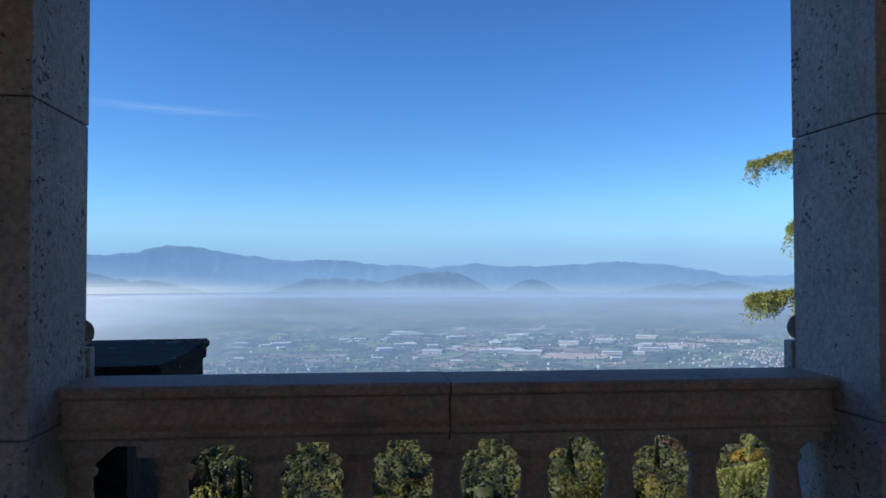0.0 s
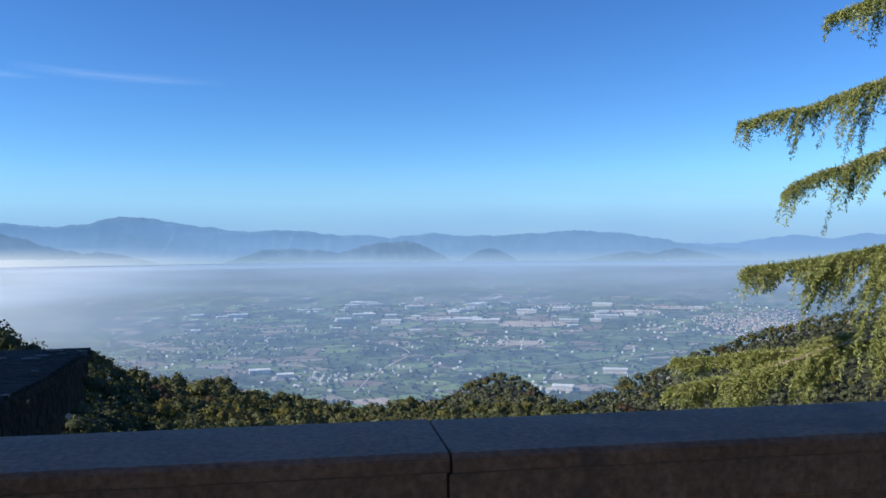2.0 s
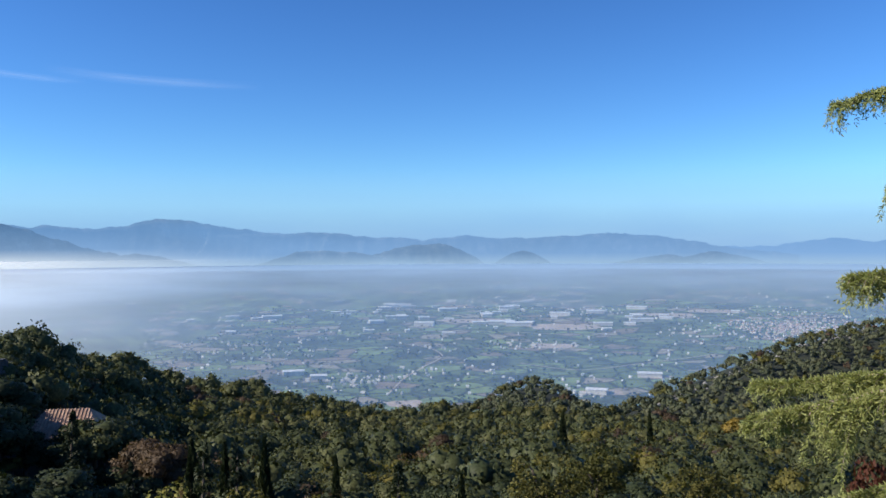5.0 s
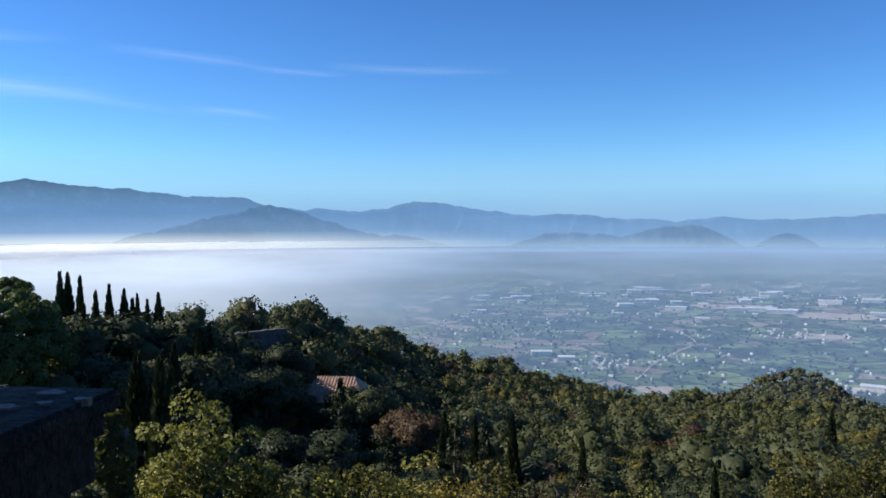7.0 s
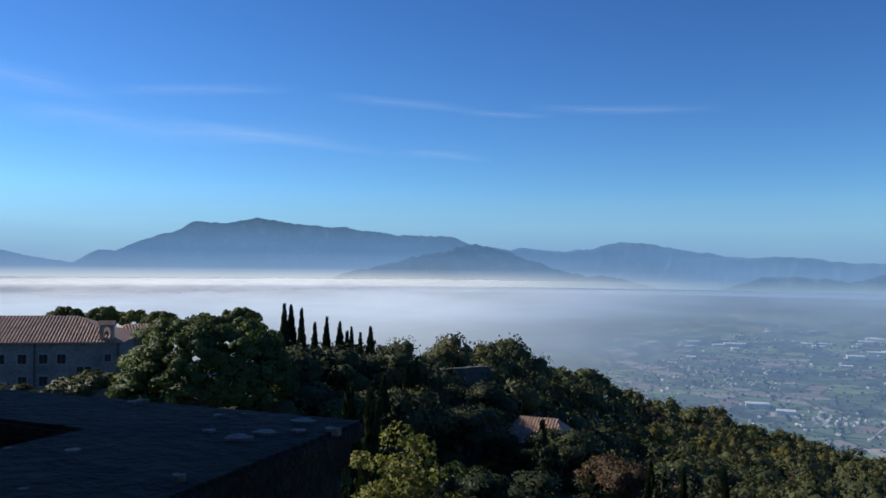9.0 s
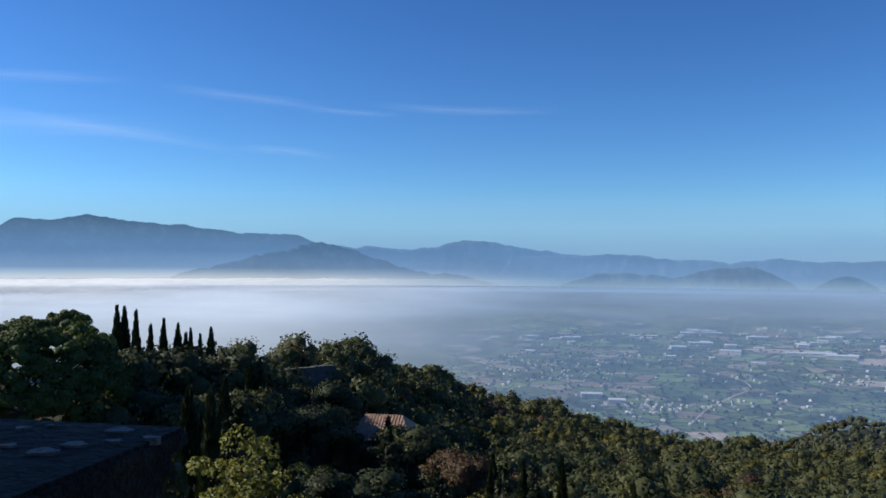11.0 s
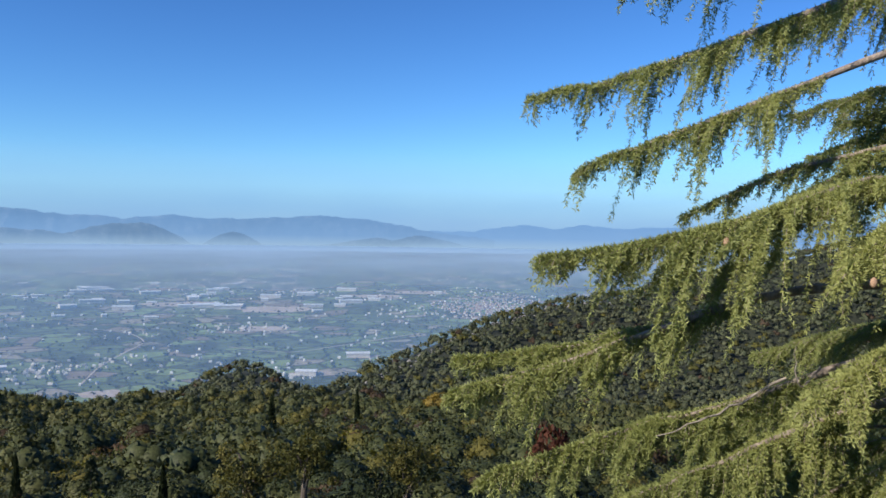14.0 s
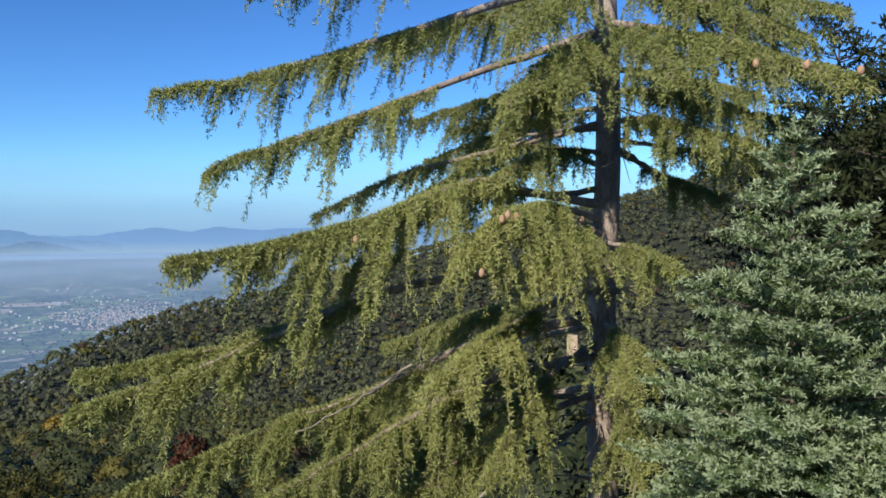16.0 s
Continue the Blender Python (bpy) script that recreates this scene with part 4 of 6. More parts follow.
def tile_rows_bm(w, d, z, rise, hip, over=0.45, pitch=0.42):
    """Half-round tile courses running down the front slope."""
    bm = bmesh.new()
    n = int((w + 2 * over) / pitch)
    for i in range(n + 1):
        x = -over + i * pitch
        top = min(1.0, max(0.05, (x + over) / (hip + over) if hip else 1.0), max(0.05, (w + over - x) / (hip + over) if hip else 1.0))
        y1, z1 = -over + (d / 2 + over) * top, z + rise * top
        p = ((x - 0.11, -over, z + 0.005), (x, -over, z + 0.10), (x + 0.11, -over, z + 0.005))
        q = ((x - 0.11, y1, z1 + 0.005), (x, y1, z1 + 0.10), (x + 0.11, y1, z1 + 0.005))
        a, b = [bm.verts.new(v) for v in p], [bm.verts.new(v) for v in q]
        bm.faces.new((a[0], a[1], b[1], b[0]))
        bm.faces.new((a[1], a[2], b[2], b[1]))
    return bm


def house(place, turn, w, d, h, rise, hip, wall, windows, label, pipes=(), tiles=True):
    """A house with its front along x from its base corner; windows: (x, z, width, height) on the front."""
    o = thing("house", place, label, "house")
    o.rotation_euler = (0, 0, turn)
    bm = box_bm(0, w, 0, d, -2.0, h - 0.16)
    part("wall", bm, wall, o)
    roof = part("roof", hip_roof_bm(w, d, h, rise, hip=hip), ROOF_TILE, o, "weathered terracotta tile roof")
    if tiles:
        tagged(part("tile_courses", tile_rows_bm(w, d, h, rise, hip), ROOF_TILE, roof), kind="stuff")
    for x, z, ww, hh in windows:
        win = part("window", box_bm(x - ww / 2 - 0.17, x + ww / 2 + 0.17, -0.05, 0.1, z - 0.17, z + hh + 0.17), STONE_TRIM, o, "window in a pale stone surround")
        part("pane", box_bm(x - ww / 2, x + ww / 2, -0.06, 0.05, z, z + hh), DARK_GLASS, win)
        part("mullion", box_bm(x - 0.04, x + 0.04, -0.08, -0.055, z, z + hh), TRUNK, win)
    for x in pipes:
        part("drainpipe", lathe_bm([(0.09, -2.0), (0.09, h - 0.2)], 8), IRON, o).location = (x, -0.1, 0)
    return o


# long villa wing: its front runs from the near corner to the left
cr, cl = at(48.65, 0, 115), at(66, 0, 128)
front = math.atan2((cl - cr).y, (cl - cr).x)
W1 = (cl - cr).length
BASE1 = -15.3
far_left = at(66, 0, 128)
deg = lambda az: (at(az, 0, 115.0 + (az - 48.65) * 0.75) - cr).to_2d().length
wins = [(W1 - deg(a), z, 1.0, 1.15) for a, z in ((55.23, 3.7), (54.06, 3.7), (52.92, 3.7), (51.93, 3.7), (57.2, 3.7), (58.6, 3.7), (60, 3.7), (54.03, 0.9), (52.9, 0.9), (51.9, 0.9), (57.2, 0.9))]
wins += [(W1 - deg(a), z, 0.75, 0.9) for a, z in ((49.35, 3.9), (50.45, 2.35), (50.9, 2.35), (49.35, 0.9))]
villa = house((far_left.x, far_left.y, BASE1), front + math.pi, W1, 12.0, 6.4, 3.0, 6.5, HOUSE_WALL, wins,
              "long two-storey villa with a terracotta hip roof", pipes=(W1 - deg(53.4), W1 - 0.3, W1 - deg(56.4)))


def bell_gable():
    p = at(49.45, 0, 115.8)
    t = thing("bell_tower", (p.x, p.y, BASE1 + 6.0), "small brick bell gable with an arched opening on the roof", "bell tower")
    t.rotation_euler = (0, 0, front + math.pi)
    for x in (-0.85, 0.45):
        part("pier", box_bm(x, x + 0.4, -0.35, 0.35, 0.0, 2.3), WARM_WALL, t)
    part("sill", box_bm(-0.85, 0.85, -0.37, 0.37, -0.4, 0.75), WARM_WALL, t)
    bm = bmesh.new()
    arc = [(-0.45, 1.9)] + [(0.45 * -math.cos(a), 1.9 + 0.42 * math.sin(a)) for a in np.linspace(0, math.pi, 9)] + [(0.45, 1.9)]
    outer = [(-0.85, 2.3)] + [(-0.85 + 1.7 * i / 8, 2.6) for i in range(9)] + [(0.85, 2.3)]
    for i in range(len(arc) - 1):
        vs = [bm.verts.new(v) for v in ((arc[i][0], -0.35, arc[i][1]), (arc[i + 1][0], -0.35, arc[i + 1][1]), (outer[i + 1][0], -0.35, outer[i + 1][1]), (outer[i][0], -0.35, outer[i][1]),
                                        (arc[i][0], 0.35, arc[i][1]), (arc[i + 1][0], 0.35, arc[i + 1][1]), (outer[i + 1][0], 0.35, outer[i + 1][1]), (outer[i][0], 0.35, outer[i][1]))]
        for f in ((0, 1, 2, 3), (5, 4, 7, 6), (0, 4, 5, 1), (3, 2, 6, 7)):
            try:
                bm.faces.new([vs[k] for k in f])
            except ValueError:
                pass
    part("arch", bm, WARM_WALL, t)
    part("cap", profile_bm([(-0.6, 0.0), (0.6, 0.0), (0.0, 0.55)], -1.05, 1.05), ROOF_TILE, t).location = (0, 0, 2.6)
    part("bell", lathe_bm([(0.22, 1.35), (0.2, 1.42), (0.14, 1.6), (0.1, 1.75), (0.03, 1.82)], 14), IRON, t)
    return t


bell_gable()
w2 = at(48.2, 0, 121)
house((w2.x - 4.2, w2.y + 1.0, BASE1), front + math.pi + 0.35, 8.5, 7.0, 6.0, 1.7, 2.6, HOUSE_WALL, ((5.5, 2.6, 0.7, 0.9),), "lower villa wing with a terracotta roof")
h2 = at(23.4, 0, 108)
house((h2.x, h2.y, -25.0), math.atan2((at(19.4, 0, 106) - h2).y, (at(19.4, 0, 106) - h2).x), 8.2, 8.0, 3.9, 2.6, 1.6, WARM_WALL,
      ((1.2, 1.8, 0.8, 1.1), (3.2, 1.8, 0.8, 1.1)), "small ochre house with a tiled roof among trees")
h3 = at(-56.7, 0, 40)
house((h3.x, h3.y, -3.9), math.atan2((at(-58.0, 0, 40) - h3).y, (at(-58.0, 0, 40) - h3).x), 0.5, 1.4, 0.8, 0.16, 0.3, WARM_WALL, (), "little ochre hut glimpsed behind the cedar", tiles=False)
shed = at(15.6, 0, 78)
house((shed.x, shed.y, land_at(15.6, 78) + 0.2), 0.4, 3.2, 3.0, 2.4, 0.9, 0.5, WARM_WALL, ((1.4, 0.6, 0.8, 1.2),), "little garden shed with a tiled roof", tiles=False)

# ---- trees ----
def ball(level):
    """Vertices and triangles of a unit ball."""
    bm = bmesh.new()
    bmesh.ops.create_icosphere(bm, subdivisions=level, radius=1.0)
    bm.verts.index_update()
    v = np.array([tuple(q.co) for q in bm.verts])
    f = np.array([[q.index for q in face.verts] for face in bm.faces], dtype=np.int32)
    bm.free()
    return v, f


BALL_SMALL, BALL_FINE = ball(1), ball(2)


def crown_mesh(name, quads, normals, cores, sizes, middle, mat, shape=BALL_FINE):
    """Leaf quads over the closed inner mass of twigs (one ball a lump); shaded as one rounded crown."""
    bv, bf = shape
    q = np.asarray(quads, float).reshape(-1, 3)
    nq, nc = len(q) // 4, len(cores)
    cv = (cores[:, None, :] + bv[None] * sizes[:, None, :]).reshape(-1, 3)
    cn = np.tile(bv, (nc, 1)) + 0.6 * unit(cv - (np.repeat(middle, len(bv), axis=0) if np.ndim(middle) > 1 else middle))
    co = np.concatenate([q, cv]).astype(np.float32)
    tri = (bf[None] + (np.arange(nc) * len(bv))[:, None, None]).reshape(-1) + len(q)
    nt = nc * len(bf)
    me = bpy.data.meshes.new(name)
    me.vertices.add(len(co))
    me.vertices.foreach_set("co", co.reshape(-1))
    me.loops.add(4 * nq + 3 * nt)
    me.loops.foreach_set("vertex_index", np.concatenate([np.arange(4 * nq), tri]).astype(np.int32))
    me.polygons.add(nq + nt)
    me.polygons.foreach_set("loop_start", np.concatenate([np.arange(0, 4 * nq, 4), 4 * nq + np.arange(0, 3 * nt, 3)]).astype(np.int32))
    me.polygons.foreach_set("loop_total", np.concatenate([np.full(nq, 4), np.full(nt, 3)]).astype(np.int32))
    me.materials.append(mat)
    me.update(calc_edges=True)
    return shade_along(me, unit(np.concatenate([np.repeat(unit(normals), 4, axis=0), cn])))


def crown_points(r, n, lumps, rx, rz, cz, lump_size, ragged=False):
    """Points and normals on the outer skin of a crown made of overlapping lumps, and the lumps."""
    u = unit(r.normal(size=(lumps, 3)))
    u[:, 2] = np.abs(u[:, 2]) - 0.25
    c = u * np.array([rx, rx, rz]) * (r.uniform(0.2, 1.15, (lumps, 1)) if ragged else r.uniform(0.45, 0.85, (lumps, 1))) + np.array([0, 0, cz])
    size = lump_size * r.uniform(0.6, 1.2, lumps)
    k = r.integers(0, lumps, 3 * n)
    nn = unit(r.normal(size=(3 * n, 3)))
    p = c[k] + nn * (size[k] * r.uniform(0.85, 1.12, 3 * n))[:, None] * np.array([1, 1, 0.8])
    gap = np.linalg.norm((p[:, None, :] - c[None]) / np.array([1, 1, 0.8]), axis=2) / size[None]
    keep = np.where((gap.min(axis=1) > 0.82) & (nn[:, 2] > -0.75))[0][:n]
    p, nn = p[keep], nn[keep]
    out = unit(p - np.array([0, 0, cz - rz * 0.3]))
    return p, unit(nn + 0.6 * out), c, size


def limbs(r, h, base_r, targets, lean=0.0):
    """Trunk and limbs as tubes."""
    top = Vector((lean, lean * 0.5, h * 0.62))
    parts = [tube([(0, 0, -1.0), (0.05, 0, h * 0.15), (lean * 0.5, 0, h * 0.4), top], [base_r * 1.25, base_r, base_r * 0.75, base_r * 0.4], 8)]
    for c in targets:
        z0 = r.uniform(0.25, 0.6) * h
        s = Vector((lean * z0 / h, 0, z0))
        e = Vector(c)
        parts.append(tube([s, s.lerp(e, 0.5) + Vector((0, 0, 0.12 * h * r.uniform(-0.3, 1))), e], [base_r * 0.42, base_r * 0.25, base_r * 0.07], 6))
    return parts


def broadleaf(r, h, rx, n, leaf, mat, lumps=20, airy=False, aspect=0.65):
    """Meshes of one leafy tree, its foot at the origin."""
    p, nn, c, size = crown_points(r, n, lumps, rx, h * 0.36, h * 0.62, rx * (0.24 if airy else 0.42), airy)
    shade = unit(nn + (0.8 if airy else 0.25) * r.normal(size=nn.shape))
    core = c[:0] if airy or n < 1500 else c
    crown = crown_mesh("crown", leaves(p, nn, leaf, aspect, 0.6, r), shade, core, size[:len(core), None] * np.array([0.74, 0.74, 0.6]), np.array([0, 0, h * 0.5]), mat, BALL_SMALL)
    trunk = tubes_mesh("trunk", limbs(r, h, 0.035 * h, c[:7], r.uniform(-0.3, 0.3)), TRUNK)
    return trunk, crown


def cypress(r, h, w, n):
    u = r.uniform(0, 1, n) ** 0.8
    prof = w * np.sin(np.pi * np.clip(u * 0.93 + 0.07, 0, 1)) ** 0.65 * (1 - u) ** 0.35
    a = r.uniform(0, 2 * np.pi, n)
    ridge = 1 + 0.16 * np.sin(a * 5 + u * 9) + r.normal(size=n) * 0.07
    p = np.stack([np.cos(a) * prof * ridge, np.sin(a) * prof * ridge, 0.06 * h + u * h * 0.94], 1)
    nn = np.stack([np.cos(a), np.sin(a), np.full(n, 0.35)], 1)
    q = needles(p - unit(nn) * 0.05, np.tile([0, 0, 1.0], (n, 1)) + 0.35 * nn, 0.55, 0.26, 0.18, r)
    crown = quads_mesh("crown", q, DARK_GREEN)
    trunk = tubes_mesh("trunk", [tube([(0, 0, -1), (0, 0, h * 0.5), (0, 0, h * 0.9)], [w * 0.22, w * 0.16, 0.03], 7)], TRUNK)
    return trunk, crown


def stone_pine(r, h, rx, n, lumps=90, skirt=0.40, cushion=0.2):
    """A broad dome of rounded cushions on spreading limbs."""
    a = r.uniform(0, 2 * np.pi, lumps)
    th = np.arccos(r.uniform(-0.35 if skirt > 0.3 else 0.25, 1, lumps))
    w = r.uniform(0.80, 0.96, lumps)
    rz = h * (0.40 if skirt > 0.3 else 0.2)
    c = np.stack([np.cos(a) * np.sin(th) ** 0.7 * rx * w, np.sin(a) * np.sin(th) ** 0.7 * rx * w, h * 0.95 - rz + np.cos(th) * rz * w], 1)
    k = r.integers(0, lumps, n)
    nn = unit(r.normal(size=(n, 3)))
    nn[:, 2] = np.abs(nn[:, 2]) * 1.1 - 0.35
    s = rx * cushion * r.uniform(0.7, 1.25, (lumps, 1))[k]
    p = c[k] + nn * s * np.array([1, 1, 0.8]) * r.uniform(0.85, 1.05, (n, 1))
    up = np.array([0, 0, h * 0.95 - rz])
    facing = unit(nn + 0.7 * unit(p - up)) + 0.35 * r.normal(size=nn.shape)
    half = rx * cushion * np.full((lumps, 1), 0.72) * np.array([1, 1, 0.8])
    crown = crown_mesh("crown", leaves(p, nn, 0.32, 0.7, 0.6, r), facing, c, half, up, PINE, BALL_SMALL)
    parts = [tube([(0, 0, -1), (0.15, 0, h * 0.25), (0, 0.1, h * 0.5)], [0.45, 0.36, 0.28], 9)]
    for q in c[:16]:
        e = Vector(q)
        parts.append(tube([(0, 0.1, h * 0.45), Vector((0, 0.1, h * 0.5)).lerp(e, 0.5), e], [0.2, 0.12, 0.05], 6))
    return tubes_mesh("trunk", parts, TRUNK), crown


def fluffy_conifer(r, h, w, n):
    """A loose conical conifer with drooping boughs."""
    tiers = r.uniform(0.08, 1, 70)
    a = r.uniform(0, 2 * np.pi, 70)
    k = r.integers(0, 70, n)
    out = r.uniform(0.15, 1, n) ** 0.7
    rad = w * (1.04 - tiers[k]) * out
    droop = -0.22 * rad + r.normal(size=n) * 0.12
    ang = a[k] + r.normal(size=n) * 0.22
    p = np.stack([np.cos(ang) * rad, np.sin(ang) * rad, tiers[k] * h + droop], 1)
    d = np.stack([np.cos(ang), np.sin(ang), np.full(n, -0.5)], 1)
    crown = quads_mesh("crown", needles(p, d, 0.42, 0.17, 0.45, r), DARK_GREEN)
    trunk = tubes_mesh("trunk", [tube([(0, 0, -1), (0, 0, h * 0.5), (0, 0, h * 0.98)], [0.04 * h, 0.025 * h, 0.02], 8)], TRUNK)
    return trunk, crown


def stand(name, meshes, place, turn, size, label, category, group=""):
    """A plant from its meshes, set on the ground."""
    t = thing(name, place, label, category, group)
    t.rotation_euler, t.scale = (0, 0, turn), (size,) * 3
    for me in meshes:
        under(me.name.split(".")[0], me, t)
    return t


r1 = np.random.default_rng(11)
OAKS = [broadleaf(r1, 8.0, r1.uniform(2.7, 3.4), 2000, 0.31, m, 14) for m in (GREEN, GREEN, GREEN, GREEN)]
OAKS_Y = [broadleaf(r1, 7.5, 2.7, 1900, 0.29, OLIVE, 14), broadleaf(r1, 8.0, 3.0, 1900, 0.30, OLIVE, 14)]
OAKS_R = [broadleaf(r1, 8.5, 2.4, 2000, 0.28, RUST), broadleaf(r1, 7.5, 2.6, 2300, 0.30, RUST)]
NEAR_OAKS = [broadleaf(r1, 8.0, r1.uniform(2.8, 3.3), 3800, 0.22, m, 18) for m in (GREEN, GREEN, OLIVE)]
CYPS = [cypress(r1, 9.0, 0.95, 1700), cypress(r1, 9.0, 1.25, 1900), cypress(r1, 9.0, 0.8, 1500)]
CONIF = [fluffy_conifer(r1, 10.0, 3.0, 2600), fluffy_conifer(r1, 10.0, 2.5, 2400)]
UMBRELLA = stone_pine(r1, 18.5, 8.8, 40000, 300, 0.40, 0.125)
LABELS = {"oak": "dense dark green evergreen oak on the slope", "yellow": "yellow-green broadleaf tree on the slope", "rust": "half-bare rust-brown autumn tree"}


def by_top(kind, meshes, az, el, d, natural, label, category, group="", widen=1.0):
    """Sets a tree on the land so that its top reaches that height."""
    g = land_at(az, d)
    top = at(az, el, d).z
    s = max(0.25, (top - g) / natural)
    p = at(az, 0, d)
    t = stand(kind, meshes, (p.x, p.y, g), rng.uniform(0, 6.28), s, label, category, group)
    t.scale = (s * widen, s * widen, s)
    return t


for i, (az, el, d) in enumerate(((38.25, -3.1, 108), (37.8, -3.15, 110), (37.1, -3.4, 106), (35.4, -4.0, 104), (34.5, -4.3, 104), (33.7, -4.6, 107), (33.1, -5.0, 105), (32.4, -4.6, 103),
                                 (36.2, -4.4, 98), (34.0, -5.0, 96), (33.8, -8.9, 55), (32.4, -9.3, 52), (29.9, -7.0, 92), (29.2, -6.6, 100), (11.2, -13.3, 75), (8.6, -13.25, 72), (13.3, -13.0, 78),
                                 (3.8, -14.6, 70), (-4.9, -15.9, 66), (-11.9, -11.6, 190), (-17.7, -11.3, 200), (36.9, -5.2, 96), (31.5, -7.9, 78))):
    by_top("cypress", CYPS[i % 3], az, el, d, 9.0, "tall dark narrow cypress", "tree", "cypresses", 0.56 if d > 60 else 0.6)
by_top("stone_pine", UMBRELLA, 43.2, -2.85, 84, 18.4, "broad umbrella-crowned stone pine lit from one side", "tree")
small_pine = stone_pine(r1, 10.0, 4.2, 5200, 30, 0.2, 0.26)
for az, el, d in ((51.9, -2.75, 150), (49.55, -2.75, 148), (47.8, -3.0, 146), (46.2, -3.1, 140), (41.2, -2.85, 120)):
    by_top("stone_pine", small_pine, az, el, d, 10.1, "dark stone pine behind the villa roof", "tree", "pines behind the villa", 0.62)
for i, (az, el, d) in enumerate(((20.6, -10.4, 88), (12.6, -13.0, 70), (-0.5, -14.9, 62), (17.0, -13.9, 66), (31.2, -10.3, 60), (10.4, -13.6, 68))):
    by_top("conifer", CONIF[i % 2], az, el, d, 10.0, "dark shaggy conifer standing among oaks", "tree", "shaggy conifers", 0.75)
for az, el, d in ((16.1, -12.0, 92), (14.9, -12.3, 90), (17.3, -12.3, 93), (4.2, -12.5, 190), (-3.6, -12.8, 170), (13.2, -9.0, 225)):
    by_top("tree", OAKS_R[int(d) % 2], az, el, d, 8.2, LABELS["rust"], "tree", "autumn trees")
for az, el, d in ((-23.4, -11.35, 300),):
    by_top("tree", broadleaf(r1, 7.5, 3.6, 900, 0.6, GOLD), az, el, d, 7.4, "bright golden autumn tree on the slope", "tree", widen=1.3)
for az, el, d in ((-31.3, -12.9, 120), (-30.5, -14.3, 100)):
    by_top("bush", broadleaf(r1, 5.0, 2.2, 700, 0.35, CRIMSON), az, el, d, 4.9, "dark red autumn bush on the slope", "bush", widen=0.5)
bushm = broadleaf(r1, 3.0, 1.6, 2600, 0.22, GREEN, 10)
for az, el, d, w in ((50.4, -6.75, 106, 1.25), (55.0, -7.4, 108, 1.4), (53.6, -7.7, 109, 1.1)):
    by_top("bush", bushm, az, el, d, 3.0, "clipped round shrub before the villa", "bush", "shrubs before the villa", w)

for az, el, d in ((23.2, -11.0, 96), (22.0, -11.75, 95), (18.9, -10.3, 99), (19.6, -11.2, 95), (24.6, -10.2, 96), (26.2, -9.4, 92), (28, -9.2, 90), (21.2, -11.9, 93)):
    by_top("tree", OAKS[int(az * 10) % 4], az, el, d, 8.0, LABELS["oak"], "tree", "trees of the near slope", 1.2)

for i, (az, el, d) in enumerate(((38.6, -5.0, 92), (37.2, -4.7, 97), (35.9, -5.2, 98), (34.6, -5.4, 96), (33.3, -5.6, 98), (32.0, -5.5, 100), (30.8, -5.2, 102), (36.5, -7.8, 84), (34.2, -7.9, 82), (31.6, -7.9, 84), (29.6, -7.9, 86), (39.2, -8.2, 80), (28.4, -8.0, 102), (27.1, -7.7, 104), (25.7, -8.1, 103), (24.4, -7.8, 104), (23.2, -8.2, 118), (27.8, -8.9, 96), (25.2, -9.0, 97))):
    by_top("tree", OAKS[i % 4], az, el, d, 8.0, LABELS["oak"], "tree", "trees of the near slope", 1.1)


def rubble_wall():
    a, b = at(28.6, 0, 112), at(24.2, 0, 118)
    n = (b - a).length
    w = thing("retaining_wall", (a.x, a.y, at(26, -8.7, 112).z), "old grey rubble retaining wall half hidden in trees", "wall")
    w.rotation_euler = (0, 0, math.atan2((b - a).y, (b - a).x))
    part("wall", box_bm(0, n, -0.4, 0.4, -6.0, 2.7, 0.08), ROCK_WALL, w)
    x = 0.0
    while x < n - 0.8:
        l = rng.uniform(0.6, 1.1)
        part("coping_stone", box_bm(x + 0.02, x + l - 0.02, -0.5, 0.5, 2.7, 2.9 + rng.uniform(0, 0.12), 0.03), ROCK_WALL, w)
        x += l
    return w


rubble_wall()

